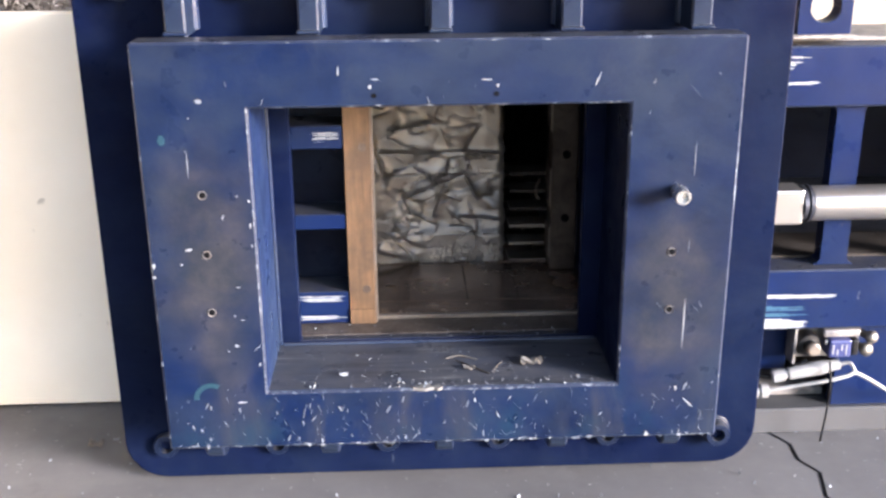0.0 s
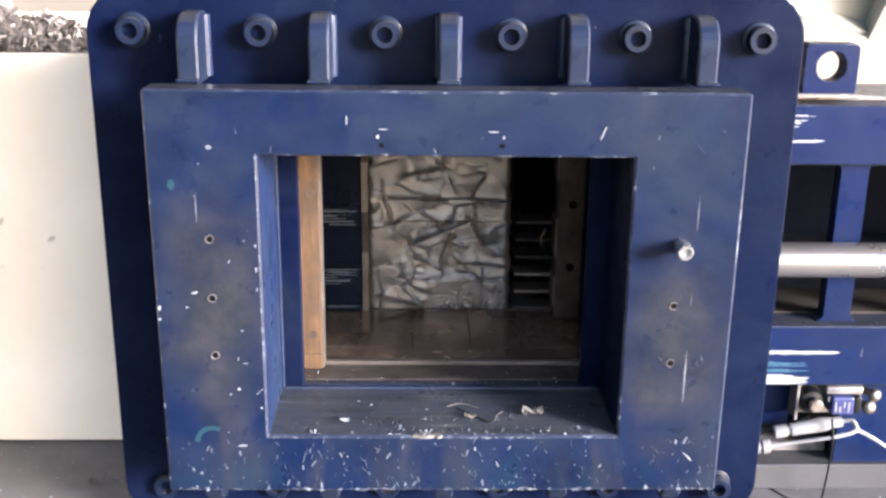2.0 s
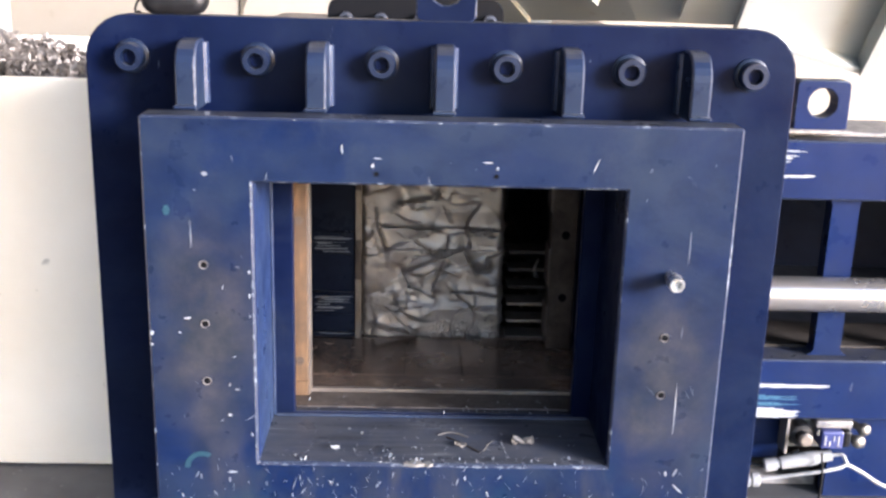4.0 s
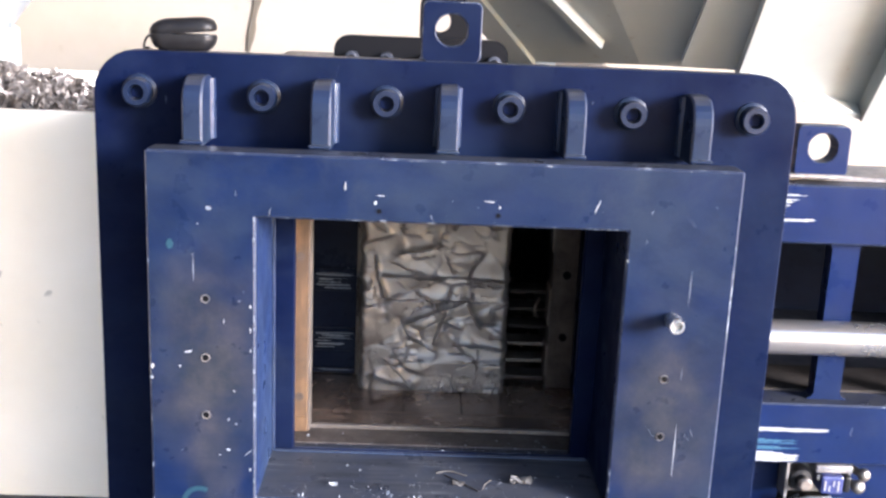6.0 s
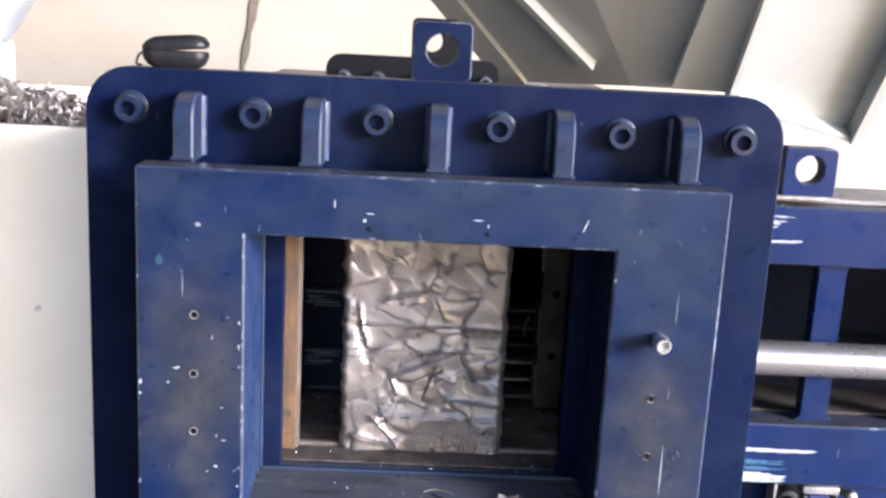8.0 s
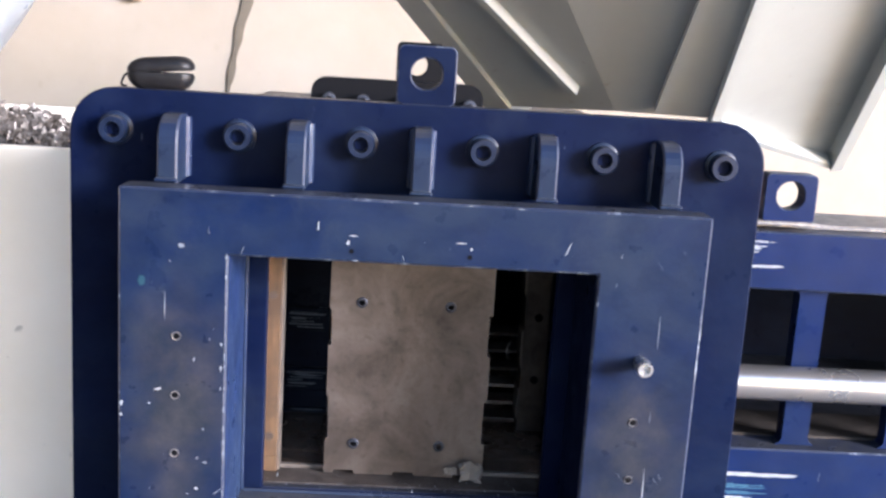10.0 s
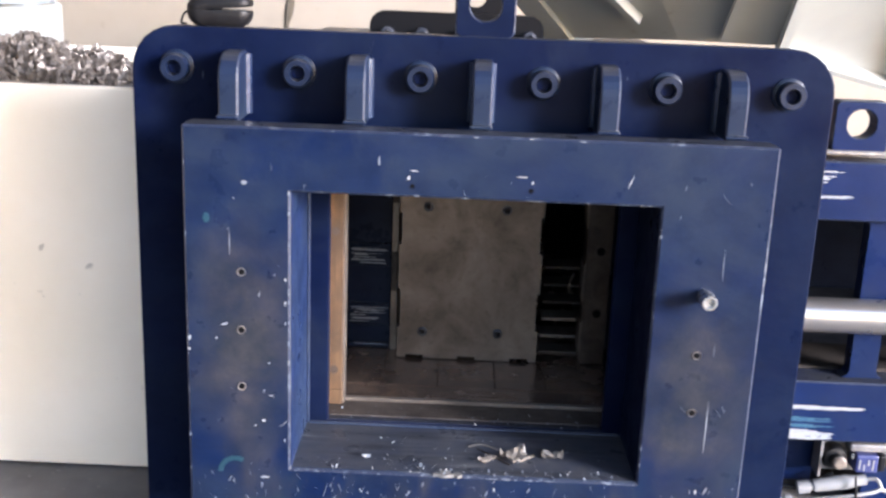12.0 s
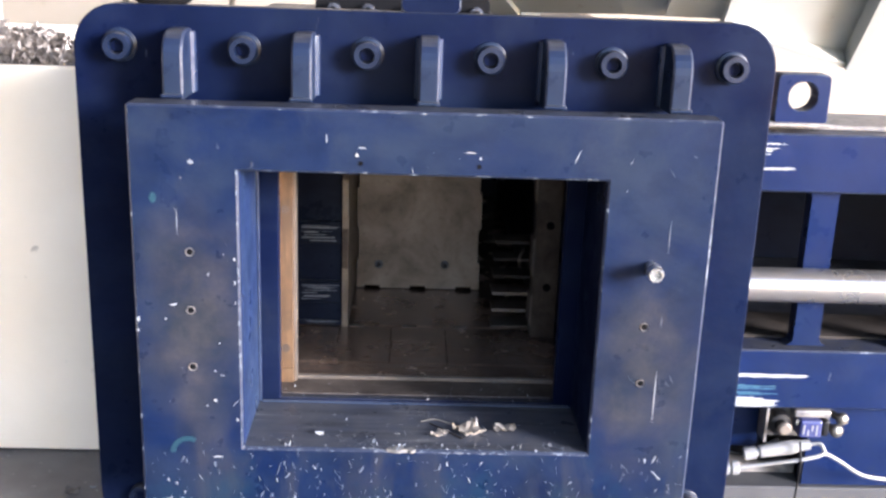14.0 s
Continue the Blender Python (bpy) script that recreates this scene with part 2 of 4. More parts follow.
M_TEAL = painted("teal scuff", (0.006, 0.045, 0.085), (0.012, 0.075, 0.130), 0.5, 0.1)
M_TEALDARK = painted("dark teal scuff", (0.003, 0.022, 0.036), (0.006, 0.034, 0.050), 0.5, 0.1)
M_BLUEBOX = painted("blue valve body", (0.016, 0.022, 0.085), (0.028, 0.036, 0.12), 0.4, 0.2)
M_BRASS = bare_steel("dull brass", (0.13, 0.12, 0.105), (0.23, 0.215, 0.19), (0.35, 0.5), 40)
M_WOOD = painted("raw wood", (0.35, 0.25, 0.15), (0.46, 0.34, 0.21), 0.7)
M_STAIN = painted("brown weathered strap", (0.0577, 0.0462, 0.0317), (0.1213, 0.1040, 0.0751), 0.8)
M_BAG = painted("grey plastic sack", (0.16, 0.18, 0.20), (0.27, 0.30, 0.33), 0.35)


# ---- mesh helpers ----
def link(name, bm, mats, parent=None, label="", smooth=False, sharp=40):
    me = bpy.data.meshes.new(name)
    bmesh.ops.recalc_face_normals(bm, faces=bm.faces)
    bm.to_mesh(me)
    bm.free()
    for mat in (mats if isinstance(mats, (list, tuple)) else [mats]):
        me.materials.append(mat)
    if smooth:
        for p in me.polygons:
            p.use_smooth = True
        me.set_sharp_from_angle(angle=radians(sharp))
    ob = new(name, me)
    ob.parent = parent
    if label:
        tagged(ob, label)
    return ob


def part(name, bm, material, parent, label="", smooth=False):
    return link(name, bm, material, parent, label, smooth)


def box(bm, x0, x1, y0, y1, z0, z1):
    vs = [bm.verts.new((x, y, z)) for x in (x0, x1) for y in (y0, y1) for z in (z0, z1)]
    for f in ((0, 1, 3, 2), (4, 6, 7, 5), (0, 4, 5, 1), (2, 3, 7, 6), (0, 2, 6, 4), (1, 5, 7, 3)):
        bm.faces.new([vs[i] for i in f])
    return vs


def boxed(x0, x1, y0, y1, z0, z1, bevel=0.0, segments=1, worn=False):
    bm = bmesh.new()
    box(bm, x0, x1, y0, y1, z0, z1)
    if bevel:
        soften(bm, bevel, segments, worn)
    return bm


def soften(bm, width, segments=1, worn=False, angle=30):
    bmesh.ops.recalc_face_normals(bm, faces=bm.faces)
    bm.normal_update()
    edges = [e for e in bm.edges if len(e.link_faces) == 2 and e.calc_face_angle(0) > radians(angle)]
    got = bmesh.ops.bevel(bm, geom=edges, offset=width, segments=segments, affect="EDGES", profile=0.5, clamp_overlap=True)
    if worn:
        for f in got["faces"]:
            if f.is_valid:
                f.material_index = 1


def rrect(cx, cz, hw, hh, r, k=6):
    pts = []
    for q, (sx, sz) in enumerate(((1, 1), (-1, 1), (-1, -1), (1, -1))):
        for i in range(k):
            a = radians(90 * q + 90 * i / (k - 1))
            pts.append((cx + sx * (hw - r) + r * math.cos(a), cz + sz * (hh - r) + r * math.sin(a)))
    return pts


def rect(x0, x1, z0, z1):
    return [(x1, z1), (x0, z1), (x0, z0), (x1, z0)]


def ring(bm, outer, inner, y0, y1):
    """A plate in the xz plane, from y0 to y1, with a hole."""
    n = len(outer)
    rows = [[bm.verts.new((x, y, z)) for x, z in pts] for pts, y in ((outer, y0), (inner, y0), (outer, y1), (inner, y1))]
    of, inf, ob, ib = rows
    for i in range(n):
        j = (i + 1) % n
        bm.faces.new((of[i], of[j], inf[j], inf[i]))
        bm.faces.new((ob[j], ob[i], ib[i], ib[j]))
        bm.faces.new((of[j], of[i], ob[i], ob[j]))
        bm.faces.new((inf[i], inf[j], ib[j], ib[i]))


def prism(bm, pts, axis, a, b):
    """A closed outline pushed along an axis: 'x' takes (y, z), 'y' takes (x, z), 'z' takes (x, y)."""
    def at(p, v):
        return {"x": (v, p[0], p[1]), "y": (p[0], v, p[1]), "z": (p[0], p[1], v)}[axis]
    lo = [bm.verts.new(at(p, a)) for p in pts]
    hi = [bm.verts.new(at(p, b)) for p in pts]
    bm.faces.new(lo)
    bm.faces.new(hi[::-1])
    for i in range(len(pts)):
        j = (i + 1) % len(pts)
        bm.faces.new((lo[j], lo[i], hi[i], hi[j]))


def lathe(bm, profile, origin, axis, n=20):
    """Turns (along, radius) pairs about an axis through the origin."""
    axis = Vector(axis).normalized()
    u = axis.orthogonal().normalized()
    w = axis.cross(u)
    rows = []
    for s, r in profile:
        rows.append([bm.verts.new(Vector(origin) + axis * s + (u * math.cos(math.tau * i / n) + w * math.sin(math.tau * i / n)) * max(r, 1e-5)) for i in range(n)])
    for a, b in zip(rows, rows[1:]):
        for i in range(n):
            j = (i + 1) % n
            bm.faces.new((a[i], a[j], b[j], b[i]))
    bm.faces.new(rows[0][::-1])
    bm.faces.new(rows[-1])


def tube(bm, pts, r, n=10):
    pts = [Vector(p) for p in pts]
    rows = []
    for i, p in enumerate(pts):
        d = (pts[min(i + 1, len(pts) - 1)] - pts[max(i - 1, 0)]).normalized()
        u = d.cross(Vector((0.3, 0.9, 0.2))).normalized()
        w = d.cross(u)
        rows.append([bm.verts.new(p + (u * math.cos(math.tau * k / n) + w * math.sin(math.tau * k / n)) * r) for k in range(n)])
    for a, b in zip(rows, rows[1:]):
        for i in range(n):
            bm.faces.new((a[i], a[(i + 1) % n], b[(i + 1) % n], b[i]))
    bm.faces.new(rows[0][::-1])
    bm.faces.new(rows[-1])


def bend(points, steps=8):
    """A smooth line through the points."""
    out = []
    p = [Vector(q) for q in points]
    p = [p[0] * 2 - p[1], *p, p[-1] * 2 - p[-2]]
    for i in range(1, len(p) - 2):
        for s in range(steps):
            t = s / steps
            out.append(0.5 * (2 * p[i] + (p[i + 1] - p[i - 1]) * t + (2 * p[i - 1] - 5 * p[i] + 4 * p[i + 1] - p[i + 2]) * t * t
                              + (3 * p[i] - p[i - 1] - 3 * p[i + 1] + p[i + 2]) * t ** 3))
    return out + [p[-2]]


def streaks(seed, x0, x1, z, h, y, count, thick=1.0):
    """Thin ragged scrape lines on a face that looks to -y."""
    bm = bmesh.new()
    r = random.Random(seed)
    for k in range(count):
        zc = z + h * r.random()
        xa, xb = x0 + (x1 - x0) * 0.3 * r.random() ** 2, x1 - (x1 - x0) * 0.6 * r.random() ** 1.6
        hh = r.uniform(0.0005, 0.0022) * thick
        n = 12
        lo = [(xa + (xb - xa) * i / n, zc - hh * r.uniform(0.3, 1.0)) for i in range(n)]
        hi = [(xa + (xb - xa) * i / n, zc + hh * r.uniform(0.3, 1.0)) for i in range(n - 1, -1, -1)]
        prism(bm, lo + [(xb, zc)] + hi, "y", y - 0.0004 - 0.00008 * k, y + 0.001)
    return bm


# ---- the place ----
FLOOR_Z = 0.0
bm = boxed(-6, 9, -7, 4, -0.2, FLOOR_Z)
tagged(link("floor", bm, M_FLOOR), "worn grey concrete floor with specks and a crack", "floor", kind="structure")
bm = boxed(-5.0, 9, 2.6, 2.8, 0, 4.2)
wall_back = tagged(link("wall_back", bm, M_WALL), "bright cream plastered wall with brown streaks", "wall", kind="structure")
# Side wall, ceiling and front wall are unseen, added to shape the light.
bm = boxed(-3.2, -3.0, -5.2, 2.6, 0, 4.2)
tagged(link("unseen_wall_side", bm, M_FLOOR), "unseen grey concrete side wall, added to block light", "wall", kind="structure")
bm = boxed(-3.2, 4.6, -2.6, 2.8, 4.2, 4.35)
tagged(link("ceiling", bm, M_WALL), "unseen pale ceiling, added to block sky light", "ceiling", kind="structure")

bm = boxed(-3.0, -1.2, -5.2, -5.0, 0, 4.2)
tagged(link("unseen_wall_front", bm, M_FLOOR), "unseen grey concrete front wall, added to block light", "wall", kind="structure")

bm = bmesh.new()
line = [(0.66, 0.30), (0.70, 0.23), (0.695, 0.17), (0.72, 0.12), (0.70, 0.04), (0.74, -0.06), (0.73, -0.16)]
for (xa, ya), (xb, yb) in zip(line, line[1:]):
    w = 0.0032
    bm.faces.new([bm.verts.new(p) for p in ((xa - w, ya, 0.0008), (xa + w, ya, 0.0008), (xb + w, yb, 0.0008), (xb - w, yb, 0.0008))])
tagged(link("floor_crack", bm, M_HOLE), "dark crack in the concrete floor", "crack", kind="structure")

# ---- the press ----
press = tagged(new("baling_press"), "dark blue painted steel baling press, scuffed and chipped", "baling press")

TOP, BOT, HALF = 0.85, 0.158, 0.47
OL, OX, OZ0, OZ1 = -0.301, 0.2925, 0.262, 0.747
Y_SLAB, Y_PLATE, Y_BACK = 0.06, 0.15, 0.19
LEDGE = 0.272
bm = bmesh.new()
ring(bm, rect(-HALF - 0.004, HALF, BOT, TOP), rect(OL, OX, OZ0, OZ1), 0, Y_SLAB)
soften(bm, 0.0034, 1, True, 50)
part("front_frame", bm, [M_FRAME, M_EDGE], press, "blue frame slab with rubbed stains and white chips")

bm = bmesh.new()
ring(bm, rect(OL - 0.03, OX + 0.03, OZ0 - 0.03, OZ1 + 0.03), rect(OL - 0.0005, OX + 0.0005, OZ0 - 0.0005, OZ1 + 0.0005), Y_SLAB + 0.0002, Y_BACK)
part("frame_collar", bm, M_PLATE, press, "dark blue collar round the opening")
# Left jamb pale as if lit, right jamb darkened: light put into paint.
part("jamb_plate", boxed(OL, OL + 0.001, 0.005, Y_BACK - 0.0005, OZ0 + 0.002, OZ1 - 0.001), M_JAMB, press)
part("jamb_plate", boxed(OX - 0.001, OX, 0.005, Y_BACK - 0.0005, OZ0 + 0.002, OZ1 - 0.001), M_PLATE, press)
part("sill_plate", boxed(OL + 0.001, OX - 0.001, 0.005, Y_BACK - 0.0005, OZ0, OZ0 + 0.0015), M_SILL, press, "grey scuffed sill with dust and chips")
for x0, x1, z0, z1 in ((OL + 0.001, OL + 0.006, OZ0 + 0.003, OZ1), (OL + 0.006, OX - 0.006, OZ0 + 0.0015, OZ0 + 0.006)):
    part("weld_bead", boxed(x0, x1, Y_BACK - 0.006, Y_BACK - 0.0006, z0, z1, 0.002, 2), M_WELD, press, "scuffed weld bead")

bm = bmesh.new()
ring(bm, rrect(0, 0.503, 0.595, 0.490, 0.075, 7), rrect((OL + OX) / 2, (OZ0 + OZ1) / 2, (OX - OL) / 2 + 0.031, (OZ1 - OZ0) / 2 + 0.031, 0.002, 7), Y_PLATE, Y_BACK - 0.0005)
soften(bm, 0.003, 2, False, 50)
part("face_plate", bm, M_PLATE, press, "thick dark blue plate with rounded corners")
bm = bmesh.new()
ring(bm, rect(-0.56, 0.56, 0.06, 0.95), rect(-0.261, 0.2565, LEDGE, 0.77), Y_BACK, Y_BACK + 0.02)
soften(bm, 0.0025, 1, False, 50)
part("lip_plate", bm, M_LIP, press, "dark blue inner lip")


def cap_screw(head=0.0235, height=0.028, socket=0.0125):
    """A socket-head screw on its washer; it points to -y from the origin."""
    bm = bmesh.new()
    lathe(bm, [(0.0042, head * 0.97), (0.0050, head * 0.99), (height - 0.003, head), (height, head * 0.92), (height, socket * 1.05),
               (0.004, socket * 0.96), (0.0038, 0.0)], (0, 0, 0), (0, -1, 0), 22)
    return bm


BOLT_X = [-0.517, -0.310, -0.104, 0.103, 0.310, 0.517]
def washer(r=0.0287):
    bm = bmesh.new()
    lathe(bm, [(0, r), (0.0032, r), (0.0041, r * 0.96), (0.0041, 0.012)], (0, 0, 0), (0, -1, 0), 22)
    return bm


first = None
for z in (0.930, 0.086):
    for x in BOLT_X:
        if first is None:
            first = ob = part("cap_screw", cap_screw(), M_SCREW, press, smooth=True)
            ring_mesh = part("washer", washer(), M_SCREW, first, smooth=True).data
            # A dark plug fills each screw's socket, its shade put into colour.
            bm = bmesh.new()
            lathe(bm, [(0.006, 0.0116), (0.0160, 0.0116), (0.0161, 0.0)], (0, 0, 0), (0, -1, 0), 6)
            socket_mesh = part("socket", bm, M_LIP, first, "hexagon plug, dark as the socket's shade").data
        else:
            ob = new("cap_screw", first.data)
            ob.parent = press
            new("washer", ring_mesh).parent = ob
            new("socket", socket_mesh).parent = ob
        ob.location = (x, Y_PLATE + (0.012 if z < 0.5 and x < 0.5 else 0), z - (0.009 + 0.007 * x if z > 0.5 else 0))


def rib_mesh(z0, z1, up):
    """A gusset between the frame slab and the plate, rounded at its free end."""
    bm = bmesh.new()
    yf, yb = 0.068, Y_PLATE
    pts = [(yb, z0), (yf, z0)]
    r = 0.045 * (1 if up else -1)
    for i in range(7):
        a = radians(90 * i / 6)
        pts.append((yf + 0.045 * (1 - math.cos(a)), z1 - r + r * math.sin(a)))
    pts.append((yb, z1))
    prism(bm, pts, "x", -0.0165, 0.0165)
    soften(bm, 0.003, 1, True, 35)
    return bm


for i, x in enumerate((-0.414, -0.207, 0.0, 0.207, 0.414)):
    for name, z0, z1, up in (("rib", TOP - 0.004, 0.957, True), ("lower_rib", BOT + 0.02, 0.085, False)):
        ob = part(name, rib_mesh(z0, z1, up), [M_RIB, M_EDGE], press)
        ob.location.x = x
    for sgn in (-1, 1):
        bm = bmesh.new()
        a, b = x + sgn * 0.0166, x + sgn * 0.0235
        prism(bm, [(a, 0.137), (a, Y_PLATE), (b, Y_PLATE), (a + sgn * 0.005, 0.141)], "z", TOP + 0.001, 0.951)
        part("rib_weld", bm, M_WELD, press, "scuffed fillet weld")
    part("rib_weld", boxed(x - 0.019, x + 0.019, 0.058, 0.069, TOP + 0.0005, TOP + 0.007, 0.003, 2), M_RIB, press)


def lug_mesh(cx, cz, hw, hh, r, y0, y1, hole_z):
    bm = bmesh.new()
    ring(bm, rrect(cx, cz, hw, hh, r, 8), rrect(cx, hole_z, 0.027, 0.027, 0.027, 8), y0, y1)
    soften(bm, 0.002, 1, True, 60)
    return bm


part("lifting_lug", lug_mesh(0.001, 1.042, 0.050, 0.050, 0.012, 0.152, 0.186, 1.045), [M_PLATE, M_EDGE], press, "blue lifting lug with a round hole")

# tapped holes and one screw in the front frame
for x, z in ((-0.381, 0.611), (-0.382, 0.511), (-0.382, 0.411), (0.372, 0.500), (0.374, 0.398), (-0.106, 0.765), (0.083, 0.765)):
    small = z > 0.7
    # A near-black disc caps each hole, its inner shade put into colour.
    bm = bmesh.new()
    r = 0.003 if small else 0.0052
    lathe(bm, [(0.0014, r), (-0.02, r), (-0.0201, 0)] if not small else [(0.001, r * 1.3), (0.0016, r * 1.25), (0.0016, r), (-0.02, r), (-0.0201, 0)], (x, 0, z), (0, -1, 0), 14)
    hole = part("tapped_hole", bm, M_HOLE, press)
    if not small:
        bm = bmesh.new()
        lathe(bm, [(-0.004, r * 1.02), (0.0018, r * 1.32), (0.0020, r * 1.36), (0.0005, r * 1.40)], (x, 0, z), (0, -1, 0), 16)
        part("chamfer", bm, M_TRACK, hole, "worn chamfer of the hole")
bm = bmesh.new()
lathe(bm, [(0, 0.011), (0.022, 0.011), (0.0225, 0.0134), (0.042, 0.0132), (0.046, 0.0118), (0.046, 0.0088), (0.040, 0.008), (0.0399, 0)], (0.373, 0, 0.605), (0, -1, 0), 12)
part("clamp_screw", bm, M_ZINC, press, "bright zinc-plated socket screw", True)

# ---- gate track, chamber ----
part("track_ledge", boxed(-0.56, 0.56, Y_BACK + 0.021, 0.283, 0.22, LEDGE, 0.003), M_LEDGE, press, "brown scratched steel ledge under the gate")
part("track_rail", boxed(-0.56, 0.56, 0.2835, 0.296, 0.22, LEDGE + 0.006, 0.002), M_LINER, press, "bright rubbed steel rail")
part("track_floor", boxed(-0.56, 0.56, 0.2965, 0.37, 0.22, LEDGE - 0.001), M_CHAMBER, press)
for x0, x1 in ((-0.56, -0.175), (-0.174, -0.06), (-0.059, 0.06), (0.061, 0.165), (0.166, 0.56)):
    part("floor_plate", boxed(x0, x1, 0.371, 0.584, 0.22, LEDGE, 0.0015), M_CHAMBER, press, "brown rubbed steel floor plate")
part("chamber_floor", boxed(-0.30, 0.30, 0.594, 1.9, 0.22, LEDGE), M_CHAMBER, press, "brown worn steel chamber floor")
for x in (-0.137, -0.019, 0.094):
    part("floor_key", boxed(x - 0.016, x + 0.016, 0.578, 0.592, 0.22, LEDGE + 0.002, 0.001), M_LINER, press)
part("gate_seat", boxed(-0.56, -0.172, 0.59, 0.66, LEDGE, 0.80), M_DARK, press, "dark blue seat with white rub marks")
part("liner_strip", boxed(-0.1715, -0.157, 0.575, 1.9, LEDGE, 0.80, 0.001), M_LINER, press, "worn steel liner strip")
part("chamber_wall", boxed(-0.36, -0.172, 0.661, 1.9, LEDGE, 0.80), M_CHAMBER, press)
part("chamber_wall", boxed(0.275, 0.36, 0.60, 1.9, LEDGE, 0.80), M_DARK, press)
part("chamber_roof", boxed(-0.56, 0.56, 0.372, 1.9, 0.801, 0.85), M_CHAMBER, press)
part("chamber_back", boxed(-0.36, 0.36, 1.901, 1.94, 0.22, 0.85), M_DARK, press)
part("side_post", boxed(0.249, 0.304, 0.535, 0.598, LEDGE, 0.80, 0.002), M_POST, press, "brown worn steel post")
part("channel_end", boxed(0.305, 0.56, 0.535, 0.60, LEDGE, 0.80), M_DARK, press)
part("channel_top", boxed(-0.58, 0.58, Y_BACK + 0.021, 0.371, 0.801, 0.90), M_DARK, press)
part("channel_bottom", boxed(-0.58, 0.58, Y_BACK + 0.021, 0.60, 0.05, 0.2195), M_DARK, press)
# Right channel plate is unseen, added to keep sun off the side post.
part("unseen_channel_side", boxed(0.455, 0.465, Y_BACK + 0.021, 0.534, 0.2205, 0.80), M_DARK, press)
part("unseen_channel_side", boxed(-0.60, -0.581, Y_BACK + 0.001, 0.60, 0.05, 0.90), M_DARK, press)
for i in range(6):
    z = LEDGE - 0.004 + 0.040 * i
    # Upper slats get a darker steel, their shade put into colour.
    part("comb_slat", boxed(0.166, 0.274, 0.60, 0.66, z, z + 0.007, 0.001), M_LINER if i < 3 else M_SHELF, press)
for z in (0.39, 0.53, 0.66):
    bm = bmesh.new()
    lathe(bm, [(0, 0.009), (0.003, 0.009), (0.0035, 0.005), (0.0005, 0.0045), (0.0004, 0)], (0.279, 0.535, z), (0, -1, 0), 14)
    part("post_screw", bm, M_HOLE, press, "dark countersunk screw", True)
for z0, z1 in ((0.30, 0.37), (0.415, 0.50), (0.58, 0.64)):
    part("post_liner", boxed(0.2445, 0.2485, 0.533, 0.596, z0, z1, 0.001), M_LINER, press, "worn steel liner on the post")
bm = bmesh.new()
tube(bm, bend([(0.232, 0.60, 0.415), (0.222, 0.585, 0.425), (0.222, 0.582, 0.445), (0.232, 0.60, 0.458)], 5), 0.003, 8)
part("comb_hook", bm, M_LINER, press, "small bent steel hook", True)
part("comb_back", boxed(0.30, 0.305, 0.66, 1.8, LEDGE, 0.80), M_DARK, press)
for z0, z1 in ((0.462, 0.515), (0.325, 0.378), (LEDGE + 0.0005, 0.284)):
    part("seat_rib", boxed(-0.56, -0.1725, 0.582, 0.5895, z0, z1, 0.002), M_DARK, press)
for z, h, n in ((0.470, 0.034, 9), (0.334, 0.034, 10), (0.276, 0.006, 3)):
    part("rub_mark", streaks(int(z * 997), -0.262, -0.174, z, h, 0.582, n), M_SCUFF, press)["kind"] = "stuff"
for z0, z1, mat in ((0.33, 0.40, M_LINER), (0.41, 0.50, M_POST), (0.51, 0.60, M_LINER), (0.61, 0.74, M_POST)):
    part("liner_wear", boxed(-0.1712, -0.1574, 0.5725, 0.5748, z0, z1, 0.0008), mat, press, "rubbed face of the liner strip")

# ---- gate: a ribbed plate with a tan wear strip on its closing edge; x = 0 at that edge ----
gate = new("gate")
gate.parent = press
tagged(gate, "ribbed blue gate with a tan wear strip")
GY0, GY1, GZ0, GZ1 = 0.262, 0.362, LEDGE + 0.001, 0.79
part("wear_strip", boxed(-0.054, -0.004, GY0, GY0 + 0.03, GZ0, GZ1, 0.0015), M_TAN, gate, "tan wear strip with countersunk screws", False)
part("strip_foot", boxed(-0.053, -0.004, GY0 - 0.004, GY0 - 0.0005, GZ0, GZ0 + 0.03, 0.001), M_TAN, gate)
part("edge_plate", boxed(-0.0035, 0.0, GY0 + 0.003, GY0 + 0.032, GZ0, GZ1), M_LINER, gate)
part("edge_core", boxed(-0.054, -0.030, GY0 + 0.031, GY1, GZ0, GZ1), M_DARK, gate)
part("gate_back", boxed(-0.31, -0.055, GY1 - 0.012, GY1, GZ0, GZ1), M_DARK, gate)
for z0, z1 in ((GZ0, 0.338), (0.463, 0.492), (0.617, 0.66), (0.76, GZ1)):
    part("gate_rib", boxed(-0.31, -0.055, GY0 + 0.002, GY1 - 0.013, z0, z1, 0.002), M_SIDE, gate)
for x, z in ((-0.02, 0.343), (-0.02, 0.62)):
    bm = bmesh.new()
    lathe(bm, [(0, 0.008), (0.0014, 0.008), (0.0016, 0.0045), (0.0004, 0.004), (0.0003, 0)], (x, GY0, z), (0, -1, 0), 14)
    part("strip_screw", bm, M_POST, gate, "", True)
for x0, x1, z, h, n in ((-0.15, -0.057, 0.318, 0.014, 5), (-0.15, -0.057, 0.280, 0.012, 6), (-0.11, -0.06, 0.630, 0.018, 8)):
    part("rub_mark", streaks(int(z * 999), x0, x1, z, h, GY0 + 0.002, n), M_MARK, gate)["kind"] = "stuff"

# ---- ram; y = 0 at its face ----
ram = new("ram")
ram.parent = press
tagged(ram, "grey steel ram with a notched face plate")
RW, RZ1 = 0.153, 0.745


